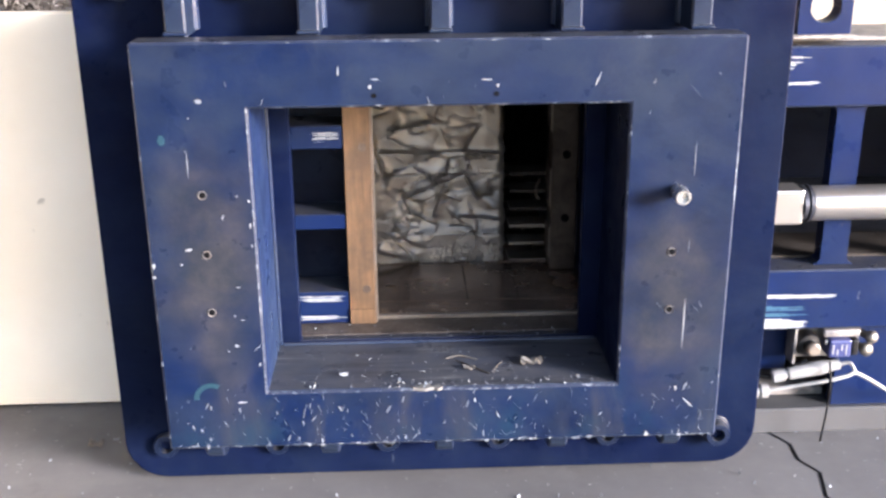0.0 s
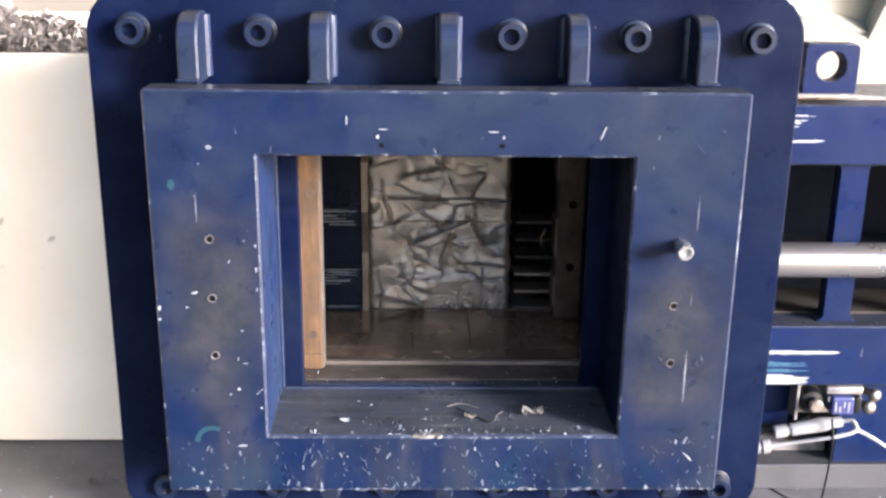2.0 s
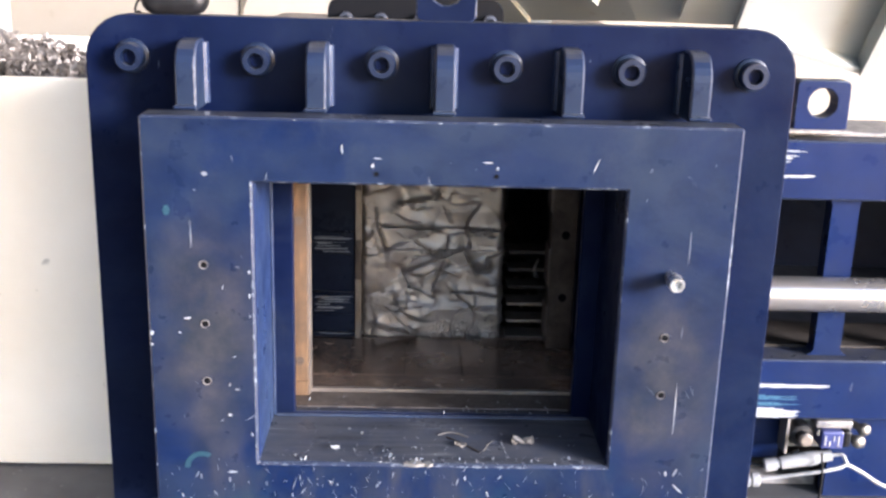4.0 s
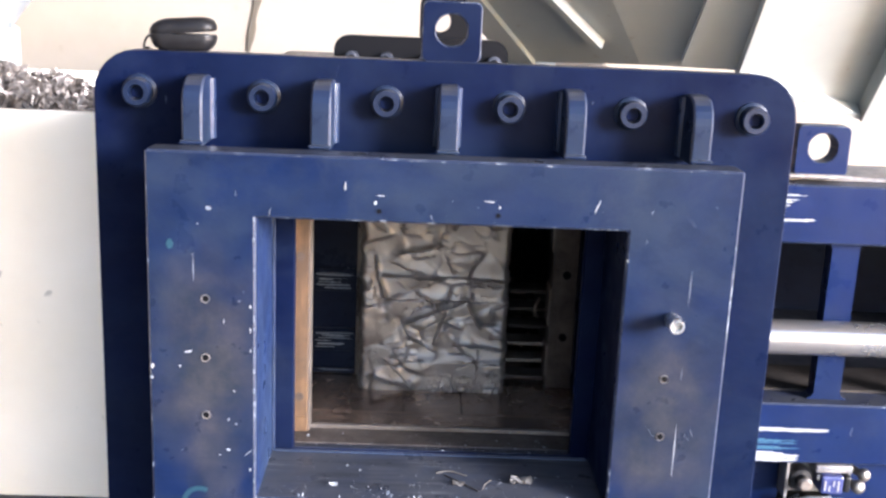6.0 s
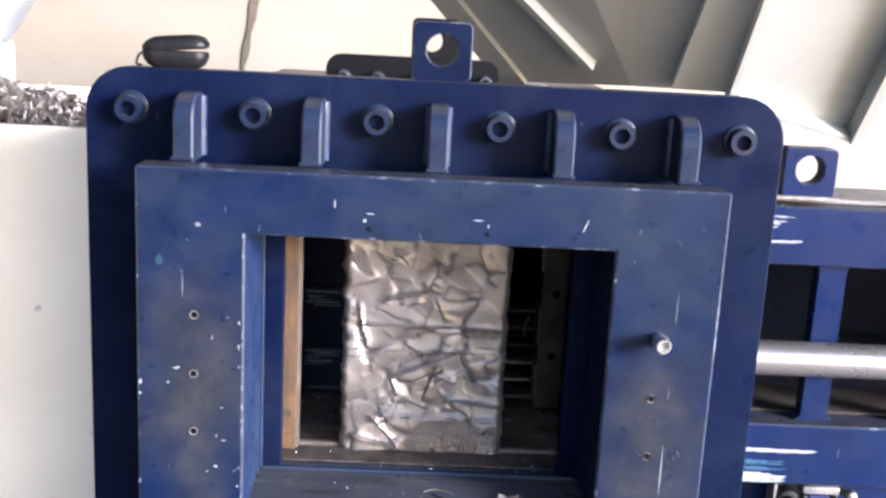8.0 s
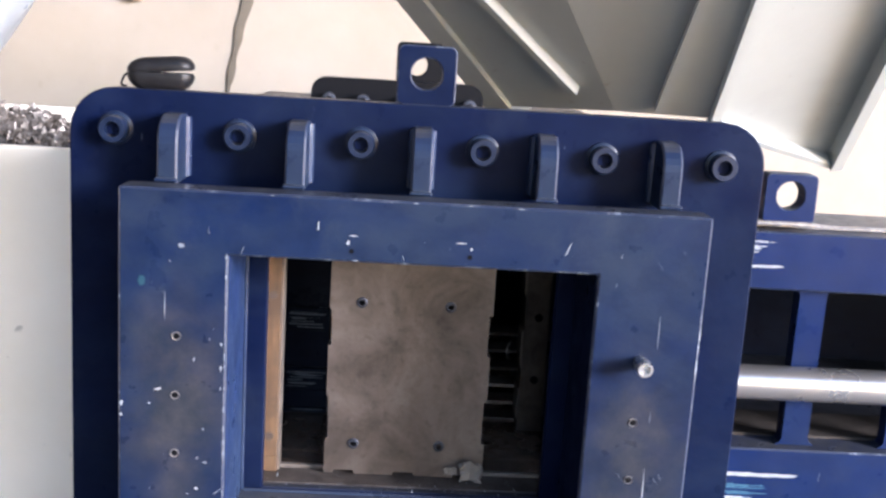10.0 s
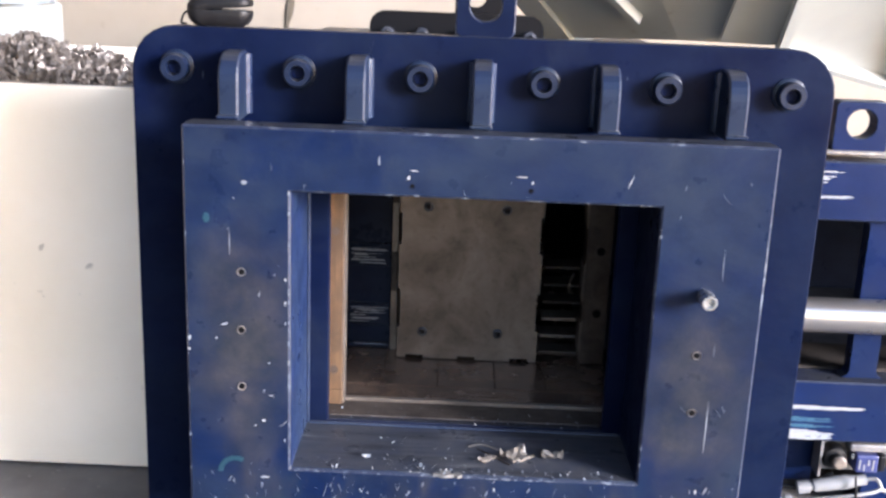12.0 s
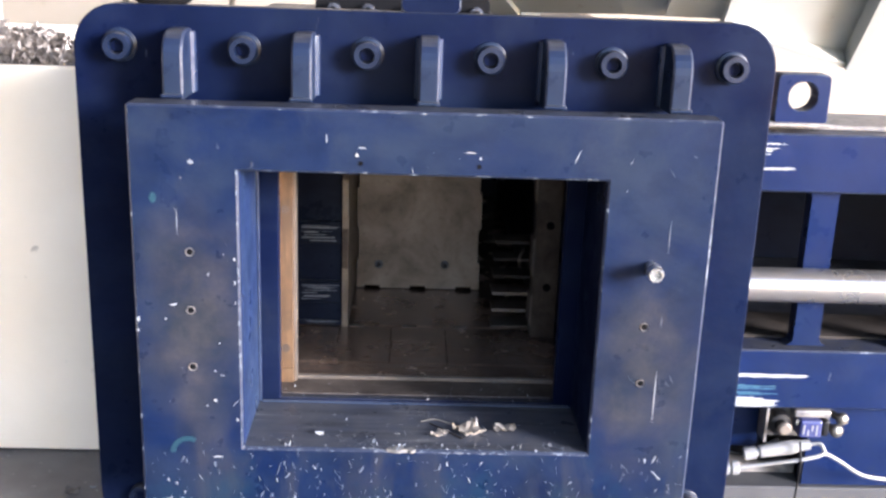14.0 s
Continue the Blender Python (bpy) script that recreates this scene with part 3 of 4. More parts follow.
def ram_face():
    bm = bmesh.new()
    z0 = LEDGE + 0.002
    right = [(RW, z0), (RW, 0.345), (RW - 0.006, 0.345), (RW - 0.006, 0.43), (RW, 0.43), (RW, 0.52), (RW - 0.006, 0.52), (RW - 0.006, 0.60), (RW, 0.60), (RW, RZ1)]
    left = [(-RW, RZ1), (-RW, 0.60), (-RW + 0.005, 0.60), (-RW + 0.005, 0.53), (-RW, 0.53), (-RW, 0.43), (-RW + 0.005, 0.43), (-RW + 0.005, 0.345), (-RW, 0.345), (-RW, z0)]
    foot = []
    for c in (-0.115, 0.0, 0.115):
        foot += [(c - 0.02, z0), (c - 0.02, z0 + 0.007), (c + 0.02, z0 + 0.007), (c + 0.02, z0)]
    prism(bm, right + left + foot, "y", 0, 0.03)
    return bm


ram_plate = part("face_plate", ram_face(), M_RAM, ram, "dull grey steel plate with notched edges")
part("ram_body", boxed(-0.145, 0.145, 0.031, 0.75, LEDGE + 0.01, RZ1 - 0.01, 0.003), M_CHAMBER, ram)
for x, z in ((-0.093, 0.615), (0.073, 0.614), (-0.098, 0.336), (0.066, 0.338)):
    bm = bmesh.new()
    lathe(bm, [(0, 0.0105), (0.003, 0.0105), (0.004, 0.009), (0.004, 0.0055), (-0.003, 0.005), (-0.0031, 0)], (x, 0, z), (0, -1, 0), 14)
    part("plate_screw", bm, M_BOLT, ram_plate, "dark steel socket screw", True)


# ---- bale: crushed sheet pressed into layers; the origin is the foot of its front face ----
BALE_W, BALE_H, BALE_D = 0.312, 0.455, 0.168
LAYERS = (0.0, 0.073, 0.206, 0.254, 0.352, BALE_H)


def crumple(x, z, seed):
    """Height of a crushed sheet: broad plates that meet at creases, pressed ridges and torn overlaps."""
    rng = np.random.default_rng(seed)
    wx, wz = x.copy(), z.copy()
    for scale, amount in ((17, 0.011), (41, 0.0045)):
        ph = rng.uniform(0, 6.28, 6)
        wx = wx + amount * (np.sin(scale * z * 1.3 + ph[0]) * np.cos(scale * x * 0.8 + ph[1]) + 0.5 * np.sin(scale * 1.9 * (x + z) + ph[2]))
        wz = wz + amount * 0.7 * (np.sin(scale * x * 1.1 + ph[3]) * np.cos(scale * z * 0.9 + ph[4]) + 0.5 * np.sin(scale * 2.1 * (x - z) + ph[5]))
    # plates: each with its own plane
    n = 46
    sx, sz = rng.uniform(0, BALE_W, n), rng.uniform(0, BALE_H, n)
    px, pz, off = rng.normal(0, 0.060, n), rng.normal(0, 0.085, n), rng.normal(0, 0.0012, n)
    d = np.sqrt(((wx[..., None] - sx) * 0.75) ** 2 + (wz[..., None] - sz) ** 2)
    near = np.sort(d, axis=-1)[..., :2]
    gap = near[..., 1] - near[..., 0]
    w = np.exp(-(d - near[..., :1]) / 0.0030)
    planes = off + px * (wx[..., None] - sx) + pz * (wz[..., None] - sz)
    h = (w * planes).sum(-1) / w.sum(-1)
    gate = np.clip(2.4 * np.sin(wx * 43 + 1.0) * np.sin(wz * 35 + 2.0) - 0.35, 0, 1)
    h -= 0.0042 * gate * np.exp(-(gap / 0.0017) ** 2)
    h += 0.0012 * (1 - gate) * np.exp(-(gap / 0.0022) ** 2)
    h += 0.0012 * np.sin(wx * 46 + 2) * np.sin(wz * 52)
    # folds: (x0, z0, x1, z1, step, crest); a step overlaps what lies below it, a crest catches the light
    folds = [(0.045, 0.251, 0.300, 0.248, 0.004, 0.006), (0.0, 0.208, 0.300, 0.204, 0.0055, 0.0), (0.205, 0.104, 0.295, 0.097, 0.003, 0.006),
             (0.07, 0.073, 0.300, 0.068, 0.006, 0.001), (0.10, 0.150, 0.222, 0.199, 0.004, 0.004), (0.222, 0.199, 0.252, 0.148, 0.003, 0.005),
             (0.180, 0.172, 0.160, 0.112, 0.004, 0.002), (0.10, 0.118, 0.160, 0.092, 0.003, 0.005), (0.020, 0.028, 0.115, 0.002, 0.003, 0.009),
             (0.06, 0.066, 0.112, 0.008, 0.004, 0.003), (0.028, 0.290, 0.046, 0.212, 0.003, 0.006), (0.08, 0.300, 0.160, 0.318, 0.003, 0.005),
             (0.235, 0.208, 0.226, 0.262, -0.006, 0.004), (0.226, 0.262, 0.250, 0.306, -0.005, 0.0)]
    for _ in range(58):
        u, v, a, r = rng.uniform(0, BALE_W), rng.uniform(0, BALE_H), rng.uniform(-1.4, 1.4), rng.uniform(0.008, 0.045)
        folds.append((u, v, u + r * math.cos(a), v + r * math.sin(a), rng.normal(0, 0.0022), rng.uniform(0, 0.0036)))
    qx, qz = x + 0.25 * (wx - x), z + 0.25 * (wz - z)
    for x0, z0, x1, z1, step, crest in folds:
        length = math.hypot(x1 - x0, z1 - z0)
        ex, ez = (x1 - x0) / length, (z1 - z0) / length
        u, v = (qx - x0) * ex + (qz - z0) * ez, (qz - z0) * ex - (qx - x0) * ez
        ends = np.clip(np.minimum(u, length - u) / 0.012 + 0.6, 0, 1)
        h += 1.35 * ends * (step * np.where(v > 0, np.exp(-v / 0.020), 0) - 0.45 * abs(step) * np.exp(-((v + 0.0015) / 0.0020) ** 2) + crest * np.exp(-np.abs(v - 0.003) / 0.0032))
    # shredded foot
    low = np.clip((0.055 - z) / 0.05, 0, 1) * np.clip((x - 0.13) / 0.05, 0, 1)
    h += low * 0.0030 * np.sin(x * 310 + 40 * np.sin(z * 70)) * np.sin(z * 260 + 30 * np.sin(x * 50))
    return h


def bale_layers(owner):
    nx, nz, ny = 112, 168, 16
    xs, zs = np.linspace(0, BALE_W, nx + 1), np.linspace(0, BALE_H, nz + 1)
    gx, gz = np.meshgrid(xs, zs)
    rng = np.random.default_rng(6)
    ragged = np.array([[noise.noise(Vector((k * 7.0, z * 34, 2.0))) + 0.6 * noise.noise(Vector((k * 7.0, z * 90, 5.0))) for z in zs] for k in (0, 1)]) * 0.0062
    edge = np.minimum(np.minimum(gx, BALE_W - gx), np.minimum(gz + 0.009, BALE_H - gz))
    rounding = 0.011 * np.clip(1 - edge / 0.012, 0, 1) ** 2
    stretch = (gx / BALE_W)
    ox = gx - BALE_W / 2 + ragged[0][:, None] * (1 - stretch) ** 3 + ragged[1][:, None] * stretch ** 3
    front = -crumple(gx, gz, 21) + rounding
    back = BALE_D + crumple(gx, gz, 8) - rounding
    rows = [next(i for i in range(nz + 1) if zs[i] >= z - 1e-6) for z in LAYERS]
    wob = [[0] * (nx + 1)] + [[round(2.2 * math.sin(i * 0.12 + k * 2) + 1.2 * math.sin(i * 0.31 + k)) for i in range(nx + 1)] for k in range(len(rows) - 2)] + [[0] * (nx + 1)]
    for a in range(len(rows) - 1):
        bm = bmesh.new()
        made = {}

        def vert(key, co):
            if key not in made:
                made[key] = bm.verts.new(co)
            return made[key]

        def at(side, i, j):
            y = front if side == 0 else back
            return vert((side, i, j), (ox[j, i], y[j, i], gz[j, i]))

        def across(i, j, k):
            if k in (0, ny):
                return at(0 if k == 0 else 1, i, j)
            f = k / ny
            bulge = 0.005 * noise.noise(Vector((i * 3.0, gz[j, i] * 45, f * 9))) + 0.002 * noise.noise(Vector((i * 3.0, gz[j, i] * 130, f * 25)))
            flat = bulge if i in (0, nx) else 0.0
            top = 0.5 * bulge if j == nz else 0.0
            return vert((2, i, j, k), (ox[j, i] + flat, front[j, i] + (back[j, i] - front[j, i]) * f, gz[j, i] + top))

        for i in range(nx):
            lo, hi = rows[a] + wob[a][i], rows[a + 1] + wob[a + 1][i]
            for j in range(lo, hi):
                bm.faces.new((at(0, i, j), at(0, i + 1, j), at(0, i + 1, j + 1), at(0, i, j + 1)))
                bm.faces.new((at(1, i, j + 1), at(1, i + 1, j + 1), at(1, i + 1, j), at(1, i, j)))
        for i, col in ((0, 0), (nx, nx - 1)):
            for j in range(rows[a] + wob[a][col], rows[a + 1] + wob[a + 1][col]):
                for k in range(ny):
                    bm.faces.new((across(i, j, k), across(i, j + 1, k), across(i, j + 1, k + 1), across(i, j, k + 1)))
        for j in [0] * (a == 0) + [nz] * (a == len(rows) - 2):
            for i in range(nx):
                for k in range(ny):
                    bm.faces.new((across(i, j, k), across(i + 1, j, k), across(i + 1, j, k + 1), across(i, j, k + 1)))
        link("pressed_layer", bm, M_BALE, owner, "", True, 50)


bale = tagged(new("metal_bale"), "crumpled silver bale of crushed aluminium sheet", "metal bale")
bale_layers(bale)

# ---- guide housing beside the plate ----
GYF = 0.25
housing = tagged(new("guide_housing"), "blue steel guide housing with rounded windows and white scrapes", "machine housing")
XA, XB = 0.597, 1.75
part("upper_beam", boxed(XA, XB, GYF, 0.46, 0.682, 0.792, 0.003, 1, True), [M_SIDE, M_EDGE], housing)
part("lower_beam", boxed(XA, XB, GYF, 0.46, 0.243, 0.366, 0.003, 1, True), [M_SIDE, M_EDGE], housing)
part("cover_strip", boxed(XA, XB, 0.30, 0.46, 0.7925, 0.802, 0.002), M_TRACK, housing, "grey scuffed cover strip")
for i in range(5):
    x = 0.764 + 0.205 * i
    bm = bmesh.new()
    pts = [(x - 0.026, 0.668), (x - 0.026, 0.380), (x - 0.030, 0.372), (x - 0.040, 0.3665), (x + 0.040, 0.3665), (x + 0.030, 0.372), (x + 0.026, 0.380), (x + 0.026, 0.668),
           (x + 0.030, 0.676), (x + 0.040, 0.6815), (x - 0.040, 0.6815), (x - 0.030, 0.676)]
    prism(bm, pts, "y", 0.278, 0.31)
    part("web", bm, M_SIDE, housing)
# Unseen end plate, added to keep light out of the open housing.
part("added_end_plate", boxed(XB + 0.001, XB + 0.02, GYF, 0.92, 0.0, 0.70), M_DARK, housing)
part("inner_shelf", boxed(XA, XB, 0.32, 0.46, 0.3665, 0.371), M_SHELF, housing, "brown shelf inside the housing, darkened for its shade")
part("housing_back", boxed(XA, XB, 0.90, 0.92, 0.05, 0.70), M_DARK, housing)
# Inner roof, added with the deep back so that less sun enters.
part("added_inner_roof", boxed(XA, XB, 0.461, 0.899, 0.686, 0.70), M_DARK, housing)
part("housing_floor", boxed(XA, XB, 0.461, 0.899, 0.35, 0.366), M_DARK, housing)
for z, x1, h, mat in ((0.772, 0.672, 0.006, M_MARK), (0.752, 0.655, 0.013, M_MARK), (0.725, 0.69, 0.002, M_MARK), (0.306, 0.775, 0.014, M_MARK),
                      (0.284, 0.71, 0.008, M_TEAL), (0.248, 0.715, 0.020, M_MARK), (0.271, 0.77, 0.006, M_TEAL)):
    bm = streaks(int(z * 1000), XA, x1, z, h, GYF, max(3, round(h / 0.0022)), 1.5)
    part("scrape", bm, mat, housing)["kind"] = "stuff"
part("lifting_lug", lug_mesh(0.693, 0.852, 0.050, 0.047, 0.012, 0.27, 0.31, 0.858), [M_SIDE, M_EDGE], housing, "blue lifting lug with a round hole")
part("lug_foot", boxed(0.63, 0.75, 0.262, 0.32, 0.802, 0.810, 0.002), M_TRACK, housing)
part("lower_panel", boxed(XA, 0.70, 0.30, 0.32, 0.135, 0.2425), M_SIDE, housing)
part("side_panel", boxed(0.80, XB, 0.29, 0.32, 0.05, 0.2425), M_SIDE, housing)
part("base_channel", boxed(XA - 0.2, XB, 0.275, 0.46, 0.0, 0.055, 0.003), M_BASE, housing, "grey base channel on the floor")
part("base_plate", boxed(XA - 0.2, 0.80, 0.335, 0.46, 0.0555, 0.075, 0.002), M_TRACK, housing)

# hydraulic rod with its square coupling; x = 0 at the coupling's shoulder
rod = new("gate_rod")
rod.parent = housing
tagged(rod, "bright chromed hydraulic rod with a square coupling")
RY, RZ = 0.245, 0.502
bm = bmesh.new()
lathe(bm, [(0.0, 0.029), (0.004, 0.033), (0.9, 0.033)], (0, RY, RZ), (1, 0, 0), 32)
part("rod", bm, M_ROD, rod, "", True)
part("coupling", boxed(-0.095, -0.018, RY - 0.03, RY + 0.03, RZ - 0.033, RZ + 0.033, 0.004, 2), M_ROD, rod, "square bright steel coupling")
bm = bmesh.new()
lathe(bm, [(-0.018, 0.026), (-0.016, 0.034), (-0.009, 0.034), (-0.008, 0.028), (-0.006, 0.028), (-0.005, 0.036), (0.0, 0.036), (0.001, 0.026)], (0, RY, RZ), (1, 0, 0), 28)
part("collar", bm, M_BOLT, rod, "", True)

# ---- valve, fittings and cables under the lower beam ----
valve = tagged(new("hydraulic_valve"), "small blue hydraulic valve with brass caps and a plate", "valve")
part("mounting_plate", boxed(0.700, 0.838, 0.285, 0.291, 0.168, 0.2425, 0.001), M_TRACK, valve, "scuffed grey mounting plate")
part("plate_edge", boxed(0.694, 0.6995, 0.250, 0.291, 0.168, 0.2425, 0.001), M_TRACK, valve)
part("top_block", boxed(0.752, 0.826, 0.252, 0.284, 0.222, 0.238, 0.004, 2), M_TRACK, valve, "grey cast block")
part("valve_body", boxed(0.762, 0.806, 0.240, 0.284, 0.184, 0.221, 0.004, 2), M_BLUEBOX, valve, "blue valve body")
for x, z0, z1 in ((0.768, 0.192, 0.212), (0.777, 0.190, 0.202), (0.785, 0.200, 0.212), (0.794, 0.190, 0.212)):
    part("label_bar", boxed(x, x + 0.003, 0.2388, 0.2399, z0, z1), M_WHITEHOSE, valve, "pale printed bar")
part("body_screw", boxed(0.7545, 0.7605, 0.247, 0.2515, 0.209, 0.220, 0.001), M_ZINC, valve)
part("black_cap", boxed(0.8075, 0.822, 0.243, 0.284, 0.186, 0.220, 0.004, 2), M_BLACK, valve)
bm = bmesh.new()
lathe(bm, [(0, 0.024), (0.02, 0.026), (0.03, 0.022), (0.032, 0.013), (0.045, 0.013), (0.047, 0.0)], (0.727, 0.284, 0.205), (0, -1, 0), 18)
part("knob", bm, M_BLACK, valve, "", True)
bm = bmesh.new()
lathe(bm, [(0, 0.0135), (0.006, 0.0135), (0.009, 0.010), (0.0091, 0)], (0.727, 0.2365, 0.207), (0, -1, 0), 16)
part("knob_cap", bm, M_LINER, valve, "pale round cap", True)
for x, z, r in ((0.846, 0.222, 0.0125), (0.838, 0.196, 0.0135)):
    bm = bmesh.new()
    lathe(bm, [(-0.03, r * 0.6), (0.0, r * 0.6), (0.001, r), (0.008, r * 1.05), (0.013, r * 0.8), (0.015, r * 0.35), (0.0151, 0)], (x, 0.255, z), (0.25, -0.95, 0.1), 16)
    part("cap_nut", bm, M_BRASS, valve, "dull grey-brass domed nut", True)


def fitting(name, a, b, r, label):
    a, b = Vector(a), Vector(b)
    d = b - a
    n = d.length
    bm = bmesh.new()
    lathe(bm, [(0, r * 0.8), (0.002, r), (n * 0.18, r), (n * 0.19, r * 0.72), (n * 0.24, r * 0.72), (n * 0.25, r * 0.95), (n * 0.7, r * 1.1), (n * 0.86, r * 0.85), (n, r * 0.8)], a, d, 14)
    return tagged(link(name, bm, M_WHITEHOSE, None, "", True), label, "pipe fitting")


fitting("hose_fitting", (0.662, 0.262, 0.136), (0.790, 0.250, 0.166), 0.0135, "white hose fitting beside the valve")
fitting("hose_fitting", (0.652, 0.25, 0.112), (0.575, 0.26, 0.102), 0.0150, "white hose fitting near the plate")
bm = bmesh.new()
tube(bm, bend([(0.655, 0.25, 0.112), (0.70, 0.245, 0.122), (0.76, 0.230, 0.140), (0.80, 0.232, 0.148), (0.818, 0.236, 0.152), (0.85, 0.24, 0.135), (0.90, 0.24, 0.105), (0.96, 0.25, 0.09)]), 0.0040)
tagged(link("white_hose", bm, M_WHITEHOSE, None, "", True), "thin white hose curving along the valve", "hose")
bm = bmesh.new()
tube(bm, bend([(0.790, 0.250, 0.166), (0.806, 0.245, 0.170), (0.812, 0.240, 0.166), (0.818, 0.236, 0.152)], 5), 0.0038)
tagged(link("white_hose", bm, M_WHITEHOSE, None, "", True), "short white hose loop at the fitting", "hose")
bm = bmesh.new()
tube(bm, bend([(0.60, 0.28, 0.140), (0.64, 0.275, 0.133), (0.68, 0.27, 0.135), (0.73, 0.265, 0.17)]), 0.004)
tagged(link("black_cable", bm, M_BLACK, None, "", True), "thin black cable behind the fittings", "cable")
bm = bmesh.new()
tube(bm, bend([(0.762, 0.232, 0.18), (0.766, 0.225, 0.13), (0.765, 0.228, 0.06), (0.762, 0.232, 0.004)]), 0.0022)
tagged(link("black_cable", bm, M_BLACK, None, "", True), "thin black cable hanging to the floor", "cable")

# ---- flange plate behind the top lug ----
flange = tagged(new("rear_flange"), "black steel flange with bolts behind the plate", "flange")
bm = bmesh.new()
prism(bm, rrect(-0.05, 0.90, 0.178, 0.115, 0.03, 6), "y", 0.55, 0.58)
part("flange_plate", bm, M_BLACKSTEEL, flange)
for x in (-0.19, -0.12, -0.04, 0.04, 0.10):
    bm = bmesh.new()
    lathe(bm, [(0, 0.014), (0.02, 0.014), (0.021, 0.008), (0.01, 0.007)], (x, 0.55, 0.970), (0, -1, 0), 14)
    part("flange_bolt", bm, M_BOLT, flange, "", True)
bm = bmesh.new()
ring(bm, rrect(-0.005, 1.045, 0.05, 0.05, 0.012, 8), rrect(-0.012, 1.048, 0.022, 0.022, 0.022, 8), 0.60, 0.63)
part("rear_lug", bm, M_BLACKSTEEL, flange)
body = tagged(new("press_body"), "dark blue press body behind the front plate", "machine body")
part("top_plate", boxed(-0.50, 0.56, 0.62, 1.95, 0.852, 0.90, 0.006), M_DARK, body)
part("side_plate", boxed(-0.50, -0.45, 0.62, 1.95, 0.0, 0.8515, 0.006), M_DARK, body)
part("side_plate", boxed(0.51, 0.56, 0.62, 1.95, 0.0, 0.8515, 0.006), M_DARK, body)

# ---- chip bin ----
chip_bin = tagged(new("chip_bin"), "cream painted sheet steel bin filled with metal chips", "bin")
BX0, BX1, BY0, BY1, BZ = -1.75, -0.66, 0.478, 1.45, 0.845


part("front_panel", boxed(BX0, BX1, BY0, BY0 + 0.02, 0.004, BZ, 0.005, 2), M_BIN, chip_bin, "cream painted front panel")
part("side_panel", boxed(BX0, BX0 + 0.02, BY0 + 0.021, BY1, 0.004, BZ, 0.003), M_BIN, chip_bin)
part("side_panel", boxed(BX1 - 0.02, BX1, BY0 + 0.021, BY1, 0.004, BZ, 0.003), M_BIN, chip_bin)
part("back_panel", boxed(BX0, BX1, BY1 + 0.001, BY1 + 0.02, 0.004, BZ, 0.003), M_BIN, chip_bin)
part("bottom_panel", boxed(BX0 + 0.021, BX1 - 0.021, BY0 + 0.021, BY1, 0.0, 0.02), M_BIN, chip_bin)

M_CHIP = bare_steel("grey-brown metal chips", (0.050, 0.040, 0.034), (0.33, 0.29, 0.255), (0.3, 0.55), 30, 0.6)


def heap_height(x, y):
    return 0.818 + 0.105 * max(0.0, min(1.15, (-0.67 - x) / 0.40)) * min(1.0, 0.35 + (y - 0.48) * 3) - 0.12 * max(0, y - 0.58) + 0.012 * math.sin(x * 31 + y * 17)


def flake(bm, rng, p, size, ix=None):
    e = Euler((rng.uniform(0, 6.3), rng.uniform(0, 6.3), rng.uniform(0, 6.3))).to_matrix()
    a, b, c = size * rng.uniform(0.7, 1.4), size * rng.uniform(0.35, 0.8), size * rng.uniform(0.1, 0.35)
    q = [(-a, -b, 0), (0, -b * 0.7, c), (a, -b * 0.9, -c * 0.4), (a * 0.8, b, c * 0.3), (0, b * 0.8, -c), (-a * 0.9, b * 0.7, c * 0.8)]
    vs = [bm.verts.new(Vector(p) + e @ Vector(v)) for v in q]
    up = e @ Vector((0, 0, size * 0.07))
    ws = [bm.verts.new(v.co + up) for v in vs]
    bm.faces.new((vs[0], vs[1], vs[4], vs[5])), bm.faces.new((vs[1], vs[2], vs[3], vs[4]))
    bm.faces.new((ws[5], ws[4], ws[1], ws[0])), bm.faces.new((ws[4], ws[3], ws[2], ws[1]))
    for i in range(6):
        j = (i + 1) % 6
        bm.faces.new((vs[j], vs[i], ws[i], ws[j]))


def heap():
    rng = random.Random(8)
    bm = bmesh.new()
    n = 26
    vs = [[bm.verts.new((BX0 + 0.021 + (BX1 - BX0 - 0.042) * i / n, BY0 + 0.021 + (BY1 - BY0 - 0.042) * j / n, 0)) for j in range(n + 1)] for i in range(n + 1)]
    for row in vs:
        for v in row:
            v.co.z = heap_height(v.co.x, v.co.y) - 0.02 + rng.uniform(-0.008, 0.008)
    for i in range(n):
        for j in range(n):
            bm.faces.new((vs[i][j], vs[i + 1][j], vs[i + 1][j + 1], vs[i][j + 1]))
    for _ in range(5200):
        x = rng.uniform(-1.15, BX1 - 0.02)
        y = BY0 + 0.046 + (rng.random() ** 1.6) * 0.75
        flake(bm, rng, (x, y, heap_height(x, y) + rng.uniform(-0.024, 0.008)), rng.uniform(0.006, 0.021))
    return bm


tagged(link("chip_heap", heap(), M_CHIP), "heap of grey crumpled metal chips in the bin", "metal chips", kind="stuff")

# ---- back wall: strap, peg, sack ----
bm = bmesh.new()
n = 16
pts = []
for i in range(n + 1):
    f = i / n
    pts.append((-0.742 + 0.105 * f ** 1.1 - 0.008 - 0.020 * f + 0.004 * math.sin(f * 21), 0.80 + 0.58 * f))
for i in range(n, -1, -1):
    f = i / n
    pts.append((-0.742 + 0.105 * f ** 1.1 + 0.006 + (0.022 if f > 0.52 else 0.008) * f + 0.005 * math.sin(f * 27 + 2), 0.80 + 0.58 * f))
prism(bm, pts, "y", 2.592, 2.6)
tagged(link("wall_strap", bm, M_STAIN), "brown weathered strap down the cream wall", "strap")
